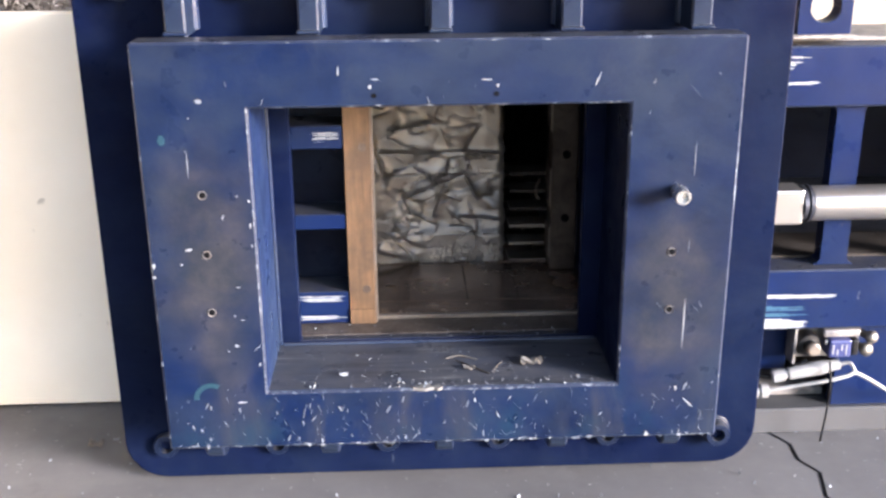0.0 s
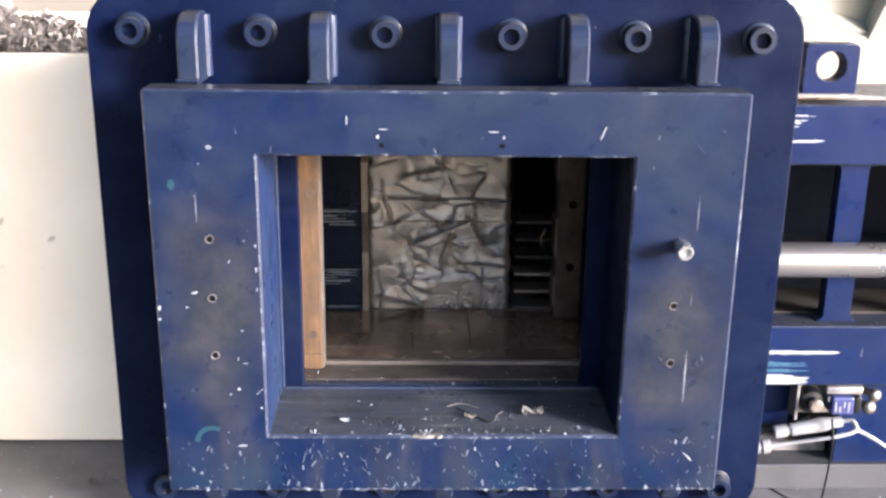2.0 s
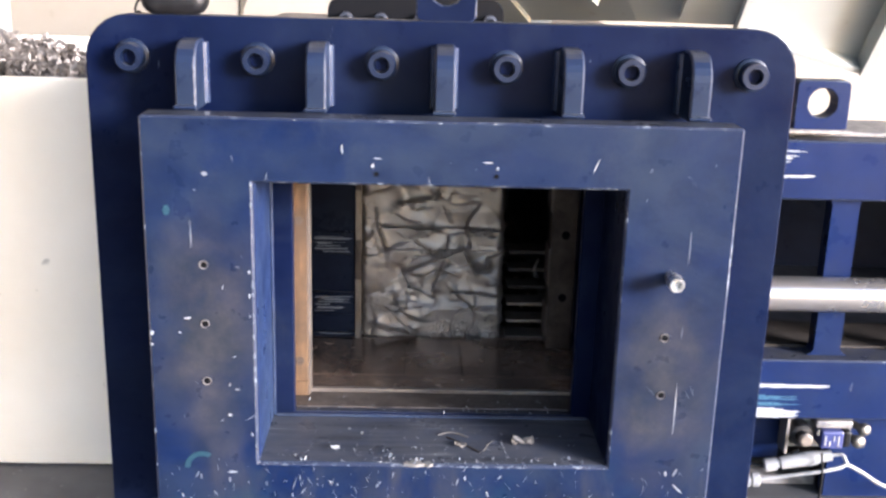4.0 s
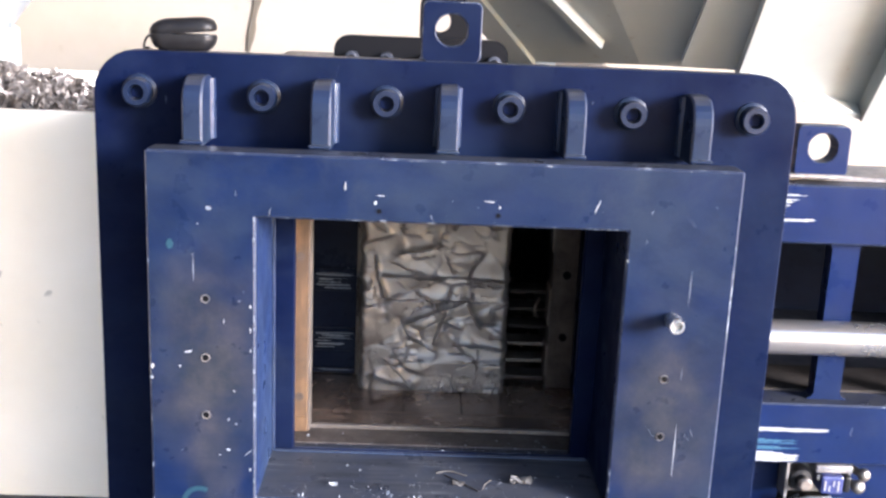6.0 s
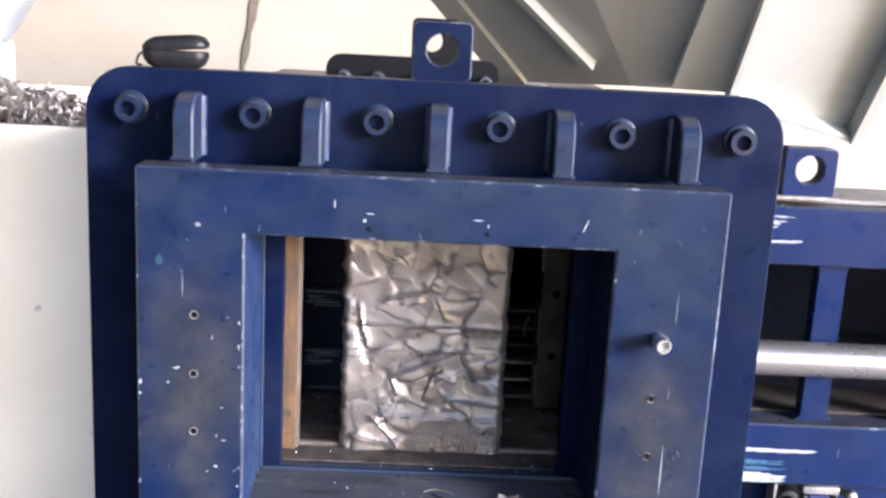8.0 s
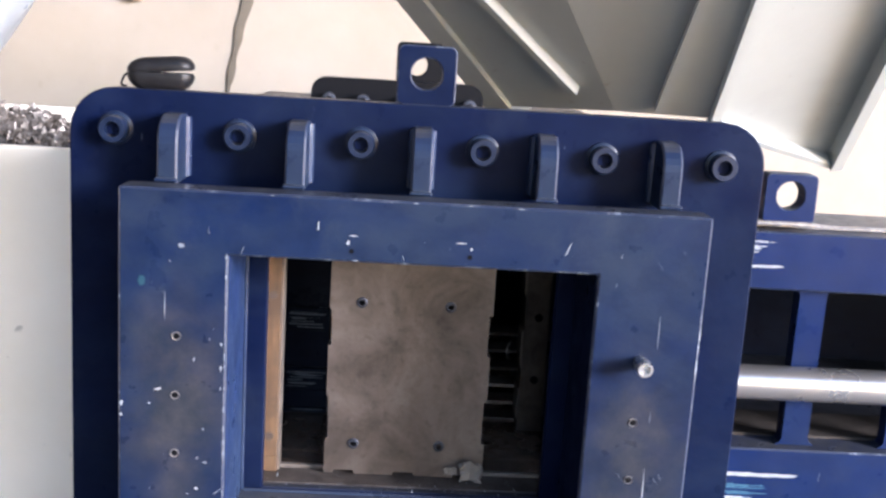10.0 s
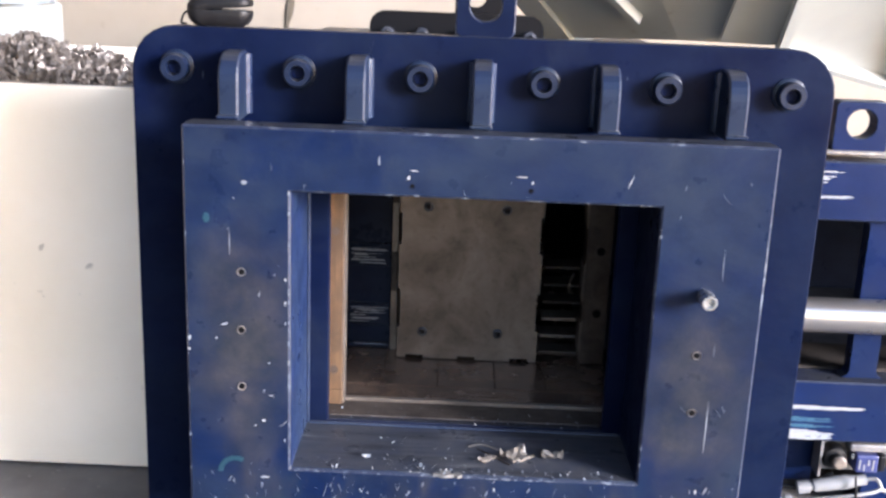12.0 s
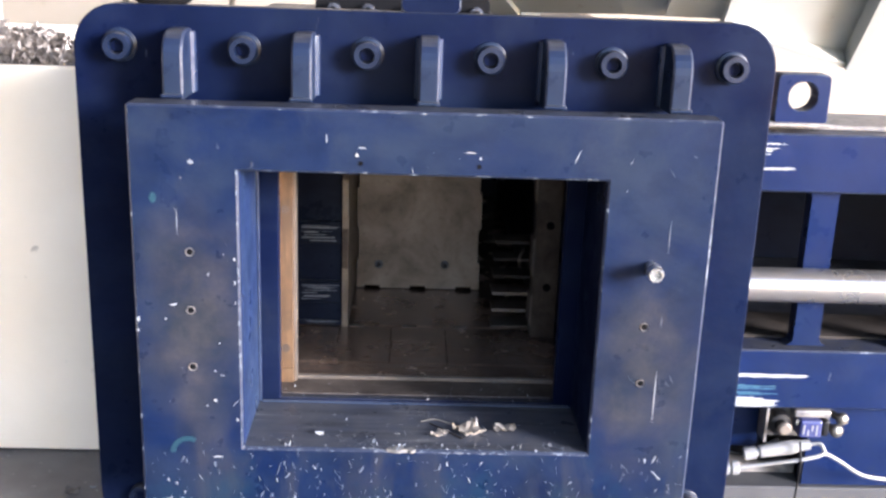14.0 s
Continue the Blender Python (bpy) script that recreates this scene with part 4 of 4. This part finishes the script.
tagged(link("wall_peg", boxed(-1.112, -1.071, 2.56, 2.6, 1.183, 1.45, 0.004), M_WOOD), "short raw wooden batten on the wall", "batten")


def sack():
    bm = bmesh.new()
    rng = np.random.default_rng(4)
    rows = []
    for k in range(22):
        f = k / 21
        z = 0.95 + 0.75 * f
        r = 0.21 + 0.45 * f
        row = []
        for i in range(40):
            a = math.tau * i / 40
            q = r * (1 + 0.10 * noise.noise(Vector((math.cos(a) * 2, math.sin(a) * 2, z * 5))) + 0.05 * noise.noise(Vector((math.cos(a) * 7, math.sin(a) * 7, z * 9))))
            row.append(bm.verts.new((-1.55 + q * math.cos(a) - 0.04 * f, 1.75 + q * math.sin(a), z)))
        rows.append(row)
    for a, b in zip(rows, rows[1:]):
        for i in range(40):
            bm.faces.new((a[i], a[(i + 1) % 40], b[(i + 1) % 40], b[i]))
    bm.faces.new(rows[0][::-1])
    bm.faces.new(rows[-1])
    return bm


sack_stand = tagged(new("plastic_sack"), "crinkled grey plastic sack on a stand", "sack")
part("sack_body", sack(), M_BAG, sack_stand, "", True)
part("stand", boxed(-1.70, -1.36, 1.62, 1.88, 0.0, 0.95, 0.01), M_HOPPER, sack_stand)


# ---- hopper behind the press ----
def panel(a, b, c, d, t=0.012, n=10):
    """A slightly twisted sheet of thickness t through four corners."""
    bm = bmesh.new()
    q = [Vector(p) for p in (a, b, c, d)]
    off = (q[1] - q[0]).cross(q[2] - q[0]).normalized() * t
    sides = []
    for k in (0, 1):
        sides.append([[bm.verts.new(q[0].lerp(q[1], i / n).lerp(q[3].lerp(q[2], i / n), j / n) + off * k) for j in range(n + 1)] for i in range(n + 1)])
    for g in sides:
        for i in range(n):
            for j in range(n):
                bm.faces.new((g[i][j], g[i + 1][j], g[i + 1][j + 1], g[i][j + 1]))
    lo, hi = sides
    rim = [(0, j) for j in range(n)] + [(i, n) for i in range(n)] + [(n, j) for j in range(n, 0, -1)] + [(i, 0) for i in range(n, 0, -1)]
    for (i, j), (u, v) in zip(rim, rim[1:] + rim[:1]):
        bm.faces.new((lo[i][j], lo[u][v], hi[u][v], hi[i][j]))
    return bm


def up(a, b, z):
    """The point on the line from a through b at the height z."""
    a, b = Vector(a), Vector(b)
    return a + (b - a) * ((z - a.z) / (b.z - a.z))


hopper = tagged(new("feed_hopper"), "pale grey-green sheet metal hopper with stiffening ribs", "hopper")
HA, HB, HC, HD = (-0.095, 1.27, 1.236), (0.222, 1.577, 0.917), (0.566, 1.35, 0.935), (0.336, 1.0, 1.249)
HE, HF, HG, HH = (0.817, 1.277, 0.935), (0.77, 0.85, 1.267), (1.305, 1.552, 0.819), (1.23, 1.12, 1.149)
ZT = 1.75
TA, TD, TF, TH = up(HB, HA, ZT), up(HC, HD, ZT), up(HE, HF, ZT), up(HG, HH, ZT)
part("hopper_panel", panel(HB, TA, TD, HC), M_HOPPER, hopper, "", True)
part("hopper_panel", panel(HC, TD, TF, HE), M_HOPPER, hopper, "", True)
part("hopper_panel", panel(HE, TF, TH, HG), M_HOPPER, hopper, "", True)


def rib_on(p, q, face, width, high):
    """A flat bar from p to q that stands off a panel, whose corners name its plane, towards the viewer."""
    p, q = Vector(p), Vector(q)
    a, b, c = (Vector(v) for v in face)
    nrm = (b - a).cross(c - a).normalized()
    if nrm.y > 0:
        nrm = -nrm
    side = (q - p).cross(nrm).normalized() * width / 2
    bm = bmesh.new()
    lo = [bm.verts.new(v) for v in (p - side, q - side, q + side, p + side)]
    hi = [bm.verts.new(v.co + nrm * high) for v in lo]
    bm.faces.new(lo), bm.faces.new(hi[::-1])
    for k in range(4):
        bm.faces.new((lo[k], lo[k - 1], hi[k - 1], hi[k]))
    return bm


vb, vc, ve, vg = Vector(HB), Vector(HC), Vector(HE), Vector(HG)


def on_sheet(b0, t0, t1, b1, f, g):
    """The point of a sheet at the share f up and g across."""
    return Vector(b0).lerp(Vector(t0), f).lerp(Vector(b1).lerp(Vector(t1), f), g)


def sheet_rib(sheet, f0, g0, f1, g1, width, high, more=0.0):
    """A straight bar between two points of a sheet, standing off it."""
    p, q = on_sheet(*sheet, f0, g0), on_sheet(*sheet, f1, g1)
    return rib_on(p, q + (q - p) * more, sheet[:3], width, high)


S1, S2, S3 = (HB, TA, TD, HC), (HC, TD, TF, HE), (HE, TF, TH, HG)
part("rib", sheet_rib(S1, 0.08, 0.801, 0.4, 0.537, 0.024, 0.030, 0.8), M_HOPPER, hopper)
part("edge_flange", sheet_rib(S1, 0.0, 0.10, 0.99, 0.10, 0.085, 0.016), M_HOPPER, hopper)
part("rib", sheet_rib(S2, 0.035, 0.485, 0.385, 0.752, 0.020, 0.028, 0.7), M_HOPPER, hopper)
part("corner_flange", sheet_rib(S3, 0.0, 0.03, 0.99, 0.03, 0.030, 0.022), M_HOPPER, hopper)
part("side_flange", sheet_rib(S3, 0.0, 0.97, 0.99, 0.97, 0.035, 0.050), M_HOPPER, hopper)
part("foot_flange", rib_on(ve, vg, (HE, TF, TH), 0.02, 0.04), M_HOPPER, hopper)
for x, y in ((0.30, 1.62), (0.95, 1.62)):
    part("leg", boxed(x, x + 0.06, y, y + 0.06, 0.0, 1.0), M_HOPPER, hopper)


# ---- small case on the plate's top edge ----
case = tagged(new("small_black_case"), "small black clam-shell case lying slightly open with a strap", "case")


def shell(z0, z1, tilt, top):
    bm = bmesh.new()
    rings = []
    prof = ((0.0, 0.94), (0.15, 1.0), (0.4, 0.99), (0.7, 0.90), (0.9, 0.74), (1.0, 0.55)) if top else ((0.0, 0.70), (0.15, 0.84), (0.45, 0.95), (0.8, 1.0), (1.0, 0.97))
    for f, s in prof:
        pts = rrect(0, 0, 0.055 * s, 0.028 * s, 0.022 * s, 7)
        rings.append([bm.verts.new((x, y, z0 + (z1 - z0) * f + tilt * (x + 0.053))) for x, y in pts])
    for a, b in zip(rings, rings[1:]):
        for i in range(len(a)):
            j = (i + 1) % len(a)
            bm.faces.new((a[i], a[j], b[j], b[i]))
    bm.faces.new(rings[0][::-1])
    bm.faces.new(rings[-1])
    return bm


part("lower_shell", shell(0.0, 0.027, 0.0, False), M_BLACK, case, "", True)
part("upper_shell", shell(0.0245, 0.049, 0.085, True), M_BLACK, case, "", True)
bm = bmesh.new()
tube(bm, bend([(-0.050, -0.006, 0.026), (-0.060, -0.008, 0.018), (-0.064, -0.008, 0.004), (-0.055, -0.008, 0.002)]), 0.002)
part("strap", bm, M_BLACK, case, "", True)
case.matrix_world = pose(-0.447, 0.170, 0.9935, 0, 0, 3)


# ---- chips and dust left on the sill, ledge and floor ----
def crumb(name, p, size, seed, mat, label, turn=0, deep=0.6):
    """A torn, crumpled piece of sheet."""
    rng = random.Random(seed)
    bm = bmesh.new()
    n = 7
    rows = [[], []]
    for i in range(n):
        for j in range(n):
            u, v = i / (n - 1) * 2 - 1, j / (n - 1) * 2 - 1
            r = 1 - 0.35 * (abs(u) == 1 or abs(v) == 1) * rng.random()
            z = 0.45 * abs(noise.noise(Vector((u * 1.7 + seed, v * 1.7, seed * 3.1)))) + 0.30 * (u * u) * rng.random() + 0.2 * rng.random()
            for k in (0, 1):
                rows[k].append(bm.verts.new((u * r * size, v * r * size * deep, z * size * 1.3 + k * 0.0009)))
    for i in range(n - 1):
        for j in range(n - 1):
            q = [i * n + j, (i + 1) * n + j, (i + 1) * n + j + 1, i * n + j + 1]
            bm.faces.new([rows[0][a] for a in q[::-1]]), bm.faces.new([rows[1][a] for a in q])
    rim = [i for i in range(n)] + [i * n + n - 1 for i in range(1, n)] + [n * n - 2 - i for i in range(n - 1)] + [i * n for i in range(n - 2, 0, -1)]
    for a, b in zip(rim, rim[1:] + rim[:1]):
        bm.faces.new((rows[0][a], rows[0][b], rows[1][b], rows[1][a]))
    low = min(v.co.z for v in bm.verts)
    for v in bm.verts:
        v.co.z -= low
    ob = tagged(link(name, bm, mat), label, "metal scrap")
    ob.matrix_world = pose(*p, 0, 0, turn)
    return ob


M_CRUST = painted("pale dried crust", (0.085, 0.082, 0.078), (0.180, 0.174, 0.165), 0.7)
M_FOIL = painted("dull pale foil", (0.110, 0.097, 0.082), (0.220, 0.196, 0.168), 0.45)
SILL = OZ0 + 0.0018
M_CRUMB = painted("dusty grey-brown metal scrap", (0.0600, 0.0540, 0.0480), (0.1140, 0.1050, 0.0960), 0.55)
loose = crumb("metal_scrap", (0.11, 0.24, LEDGE), 0.026, 9, M_FOIL, "curled pale metal scrap pushed out with the bale", 0, 0.9)
loose_b = crumb("metal_scrap", (0.03, 0.24, LEDGE), 0.014, 14, M_FOIL, "thin curled metal scrap pushed out with the bale")
crumb("metal_scrap", (0.155, 0.085, SILL), 0.022, 1, M_CRUMB, "crumpled brownish metal scrap on the sill")
crumb("metal_scrap", (0.045, 0.07, SILL), 0.012, 2, M_CRUMB, "flat metal scrap on the sill")
crumb("metal_scrap", (-0.175, 0.055, SILL), 0.008, 3, M_MARK, "small bright metal scrap on the sill")
crumb("metal_scrap", (-0.70, 0.30, 0.0), 0.017, 4, M_CRUMB, "small metal scrap on the concrete floor")
crumb("metal_scrap", (-0.665, 0.32, 0.0), 0.007, 5, M_MARK, "tiny bright scrap on the concrete floor")


def sliver(points, r, mat, label):
    bm = bmesh.new()
    tube(bm, bend(points, 5), r, 6)
    tagged(link("metal_sliver", bm, mat, None, "", True), label, "metal scrap")


sliver([(0.02, 0.105, SILL + 0.0014), (0.05, 0.075, SILL + 0.0016), (0.078, 0.045, SILL + 0.0014)], 0.0014, M_SHELF, "thin dark metal sliver on the sill")
sliver([(0.005, 0.112, SILL + 0.0012), (0.03, 0.118, SILL + 0.003), (0.06, 0.104, SILL + 0.0012)], 0.0012, M_CRUMB, "thin curled metal sliver on the sill")
sliver([(0.085, 0.050, SILL + 0.001), (0.092, 0.068, SILL + 0.004), (0.104, 0.092, SILL + 0.001)], 0.0008, M_CRUMB, "fine metal sliver on the sill")


def flat_marks(seed, chips, scratches, named):
    """Scraped paint, denser towards the frame's lower edge: small chips, thin scratches, and a few long ones."""
    rng = random.Random(seed)
    bm = bmesh.new()

    def mark(x, z, w, h, lean):
        if OL - 0.006 < x < OX + 0.006 and OZ0 - 0.006 < z < OZ1 + 0.006:
            return
        k = rng.randint(5, 8)
        pts = []
        for i in range(k):
            a = math.tau * i / k + rng.uniform(-0.35, 0.35)
            u, v = w * math.cos(a) * rng.uniform(0.4, 1.2), h * math.sin(a) * rng.uniform(0.5, 1.1)
            pts.append((x + u + lean * v, z + v))
        prism(bm, pts, "y", -0.0003 - 0.0002 * rng.random(), 0.001)

    for _ in range(chips):
        near = rng.random()
        x = rng.choice((-0.40, -0.30, -0.20, -0.16, -0.09, -0.04, 0.02, 0.06, 0.12, 0.16, 0.25, 0.41)) + rng.gauss(0, 0.022)
        z = BOT + 0.004 + 0.11 * rng.random() ** 1.2 if near < 0.8 else rng.uniform(0.27, 0.80)
        s = rng.random() ** 4
        mark(max(-0.465, min(0.462, x)), z, 0.0004 + 0.0017 * s, 0.0008 + 0.0080 * s, rng.uniform(-0.6, 0.8))
    for _ in range(scratches):
        x = rng.uniform(-0.46, 0.46)
        z = BOT + 0.012 + 0.095 * rng.random() if rng.random() < 0.75 else rng.uniform(0.28, 0.80)
        mark(x, z, 0.00045, 0.002 + 0.011 * rng.random() ** 2, rng.uniform(-0.9, 0.5))
    for _ in range(chips // 2):
        mark(rng.uniform(-0.465, 0.462), BOT + rng.uniform(0.001, 0.006), 0.001 + 0.006 * rng.random() ** 3, 0.0012 + 0.0016 * rng.random(), 0)
    for x, z, w, h, lean in named:
        mark(x, z, w, h, lean)
    return bm


LONG = ((-0.424, 0.495, 0.0025, 0.0025, 0), (-0.352, 0.573, 0.0010, 0.006, 0.3), (-0.4685, 0.494, 0.003, 0.005, 0), (-0.469, 0.474, 0.003, 0.003, 0), (-0.327, 0.608, 0.0015, 0.0015, 0),
        (-0.346, 0.350, 0.004, 0.003, 0.3), (-0.360, 0.340, 0.003, 0.0015, 0), (-0.336, 0.454, 0.0025, 0.0014, 0.3), (-0.333, 0.396, 0.004, 0.0010, 0), (-0.345, 0.404, 0.0012, 0.004, 0.2),
        (-0.312, 0.345, 0.0010, 0.009, 1.2), (-0.310, 0.315, 0.0022, 0.003, 0), (-0.309, 0.560, 0.0020, 0.006, 0), (-0.309, 0.525, 0.0018, 0.005, 0), (-0.309, 0.600, 0.0020, 0.004, 0),
        (-0.16, 0.803, 0.0014, 0.013, 0), (-0.41, 0.52, 0.006, 0.003, 1.2), (-0.105, 0.79, 0.010, 0.0014, 0), (0.07, 0.787, 0.010, 0.0013, 0), (-0.112, 0.778, 0.003, 0.004, 0),
        (0.40, 0.375, 0.0010, 0.055, 0), (0.24, 0.785, 0.0012, 0.014, 0.4), (-0.345, 0.245, 0.009, 0.002, 0.3), (0.415, 0.225, 0.002, 0.012, -1.0), (0.085, 0.778, 0.002, 0.004, 0))
FAINT = ((0.40, 0.655, 0.0009, 0.03, 0), (-0.40, 0.66, 0.0009, 0.03, 0), (-0.375, 0.76, 0.005, 0.004, 0), (-0.24, 0.225, 0.0008, 0.016, 0.3), (-0.215, 0.23, 0.0008, 0.016, -0.4))
part("chipped_paint", flat_marks(21, 48, 26, LONG), M_MARK, press, "white chips in the blue paint")["kind"] = "stuff"
part("scratched_paint", flat_marks(57, 130, 90, FAINT), M_SCUFF, press, "dull grey-blue scratches in the paint")["kind"] = "stuff"
bm = bmesh.new()
arc = [(0.030 * math.cos(radians(a)), 0.030 * math.sin(radians(a))) for a in range(60, 190, 10)]
arc += [(0.021 * math.cos(radians(a)), 0.022 * math.sin(radians(a))) for a in range(180, 55, -10)]
prism(bm, [(-0.395 + x, 0.252 + z) for x, z in arc], "y", -0.0004, 0.001)
part("teal_scuff", bm, M_TEALDARK, press, "teal curved scuff")
bm = bmesh.new()
prism(bm, [(-0.437 + 0.006 * math.cos(a), 0.70 + 0.009 * math.sin(a)) for a in (0, 1, 2, 3.2, 4.3, 5.3)], "y", -0.0004, 0.001)
part("teal_scuff", bm, M_TEALDARK, press, "teal scuff")


def lip_crust(seed, x0, x1, count):
    rng = random.Random(seed)
    bm = bmesh.new()
    for _ in range(count):
        x = rng.uniform(x0, x1)
        s = 0.0008 + 0.0034 * rng.random() ** 2
        flake(bm, rng, (x, rng.uniform(0.0, 0.03) ** 1.0, SILL + 0.0015), s)
    return bm


def crust(seed, cx, half, deep, high):
    """A flat irregular lump along the sill's front edge."""
    r = random.Random(seed)
    bm = bmesh.new()
    n = 13
    front = [(cx - half + 2 * half * i / n, -0.0006 - 0.0045 * math.sin(math.pi * (i + 0.5) / (n + 1)) ** 3) for i in range(n + 1)]
    back = [(cx - half + 2 * half * i / n, 0.004 + deep * r.random() * math.sin(math.pi * (i + 0.5) / (n + 1))) for i in range(n, -1, -1)]
    prism(bm, front + back, "z", SILL - 0.003 - high, SILL + high)
    for v in bm.verts:
        v.co.z += r.uniform(-0.0008, 0.0008)
    return bm


for k, (cx, half, deep, high) in enumerate(((-0.035, 0.020, 0.018, 0.0009), (-0.013, 0.008, 0.010, 0.0006))):
    part("sill_crust", crust(40 + k, cx, half, deep, high), M_CRUST, press, "pale crust on the sill's edge", True)
part("sill_dust", lip_crust(6, -0.28, 0.28, 60), M_SCUFF, press, "dust and flakes on the sill's edge")["kind"] = "stuff"


def scatter(seed, count, y0, y1, z):
    """Tiny flakes of metal and paint lying on a flat strip."""
    rng = random.Random(seed)
    bm = bmesh.new()
    for _ in range(count):
        flake(bm, rng, (rng.uniform(-0.255, 0.25), y0 + (y1 - y0) * rng.random() ** 1.4, z + 0.0006), 0.0006 + 0.0022 * rng.random() ** 3)
    return bm


def edge_chips(seed):
    """Paint knocked off along the corners of the frame and its opening."""
    rng = random.Random(seed)
    bm = bmesh.new()
    runs = ((OL, OZ0, OL, OZ1, 34, -1, 0), (OL, OZ0, OX, OZ0, 40, 0, -1), (OX, OZ0, OX, OZ1, 10, 1, 0), (OL, OZ1, OX, OZ1, 12, 0, 1),
            (HALF, BOT, HALF, TOP, 16, -1, 0), (-HALF - 0.004, BOT, -HALF - 0.004, TOP, 14, 1, 0), (-HALF, TOP, HALF, TOP, 16, 0, -1))
    for x0, z0, x1, z1, count, nx, nz in runs:
        for _ in range(count):
            f, s = rng.random(), rng.random() ** 3
            along, deep = 0.0008 + 0.0052 * s, 0.0005 + 0.0016 * s
            u, v = ((0, 1) if x0 == x1 else (1, 0))
            cx, cz = x0 + (x1 - x0) * f + nx * 0.0026, z0 + (z1 - z0) * f + nz * 0.0026
            pts = []
            for i in range(7):
                a = math.tau * i / 7 + rng.uniform(-0.3, 0.3)
                p, q = along * math.cos(a) * rng.uniform(0.5, 1.2), deep * math.sin(a) * rng.uniform(0.5, 1.1)
                pts.append((cx + p * u + q * v, cz + p * v + q * u))
            prism(bm, pts, "y", -0.0005 - 0.0002 * rng.random(), 0.001)
    return bm


part("chipped_edge", edge_chips(91), M_SCUFF, press, "grey-blue chips along the frame's corners")["kind"] = "stuff"
part("track_dust", scatter(73, 55, 0.215, 0.282, LEDGE), M_MARK, press, "bright specks on the gate's ledge")["kind"] = "stuff"
part("sill_specks", scatter(71, 130, 0.004, 0.14, SILL), M_MARK, press, "fine bright specks on the sill")["kind"] = "stuff"
part("ledge_specks", scatter(72, 45, 0.192, 0.208, LEDGE), M_MARK, press, "fine bright specks on the inner lip")["kind"] = "stuff"


def floor_specks():
    rng = random.Random(31)
    bm = bmesh.new()
    for _ in range(260):
        flake(bm, rng, (rng.uniform(-1.1, 1.1), rng.uniform(-0.5, 0.45), 0.002), rng.uniform(0.0015, 0.005))
    return bm


tagged(link("floor_specks", floor_specks(), M_MARK), "small bright metal specks on the concrete floor", "specks", kind="stuff")


# ---- what moves ----
def motions():
    bx = -0.002
    walk(bale, [(t, pose(bx, y, z, rx, 0, 0)) for t, y, z, rx in (
        (0, 0.595, LEDGE, 0), (3.7, 0.594, LEDGE, 0), (5.1, 0.585, LEDGE, 0), (6, 0.491, LEDGE, 0), (6.5, 0.436, LEDGE, 0), (7, 0.382, LEDGE, 0), (7.5, 0.323, LEDGE, 0),
        (7.7, 0.302, LEDGE, 0), (8.6, 0.205, LEDGE, 0), (9.0, 0.12, LEDGE, 0), (9.25, -0.03, LEDGE, 0), (9.4, -0.11, 0.262, 16), (9.52, -0.165, 0.20, 46),
        (9.64, -0.165, 0.08, 76), (9.74, -0.135, 0.008, 90), (14, -0.135, 0.008, 90))])
    walk(ram, [(t, pose(0, y, 0)) for t, y in (
        (0, 0.772), (3.7, 0.772), (5.1, 0.763), (6, 0.669), (6.5, 0.614), (7, 0.560), (7.5, 0.501), (7.7, 0.480), (8.6, 0.383), (9.6, 0.264), (10.15, 0.261),
        (10.5, 0.292), (11, 0.370), (11.5, 0.460), (12, 0.526), (12.5, 0.607), (13, 0.690), (13.5, 0.772), (14, 0.855))])
    for thing, x, xs_, ys_ in ((loose, 0.128, 0.09, 0.075), (loose_b, 0.09, 0.035, 0.06)):
        walk(thing, [(t, pose(px, y, z, rx, 0, rz)) for t, px, y, z, rx, rz in (
            (0, x, 0.70, LEDGE, 0, 0), (5.1, x, 0.70, LEDGE, 0, 0), (7.7, x, 0.43, LEDGE, 0, 0), (9.0, x, 0.272, LEDGE, 20, 0), (9.6, x, 0.246, LEDGE + 0.023, 84, 0),
            (10.35, x, 0.246, LEDGE + 0.023, 84, 5), (10.6, x, 0.19, LEDGE + 0.008, 45, 12), (10.8, xs_, ys_ + 0.02, SILL + 0.004, 10, 30), (10.95, xs_, ys_, SILL, 0, 35), (14, xs_, ys_, SILL, 0, 35))])
    edge = [(0, -0.119), (0.5, -0.148), (1, -0.174), (1.5, -0.203), (2, -0.228), (2.4, -0.2375), (3, -0.2385), (14, -0.2385)]
    walk(gate, [(t, pose(x, 0, 0)) for t, x in edge])
    walk(rod, [(t, pose(0.688 + x + 0.119, 0, 0)) for t, x in edge])


motions()
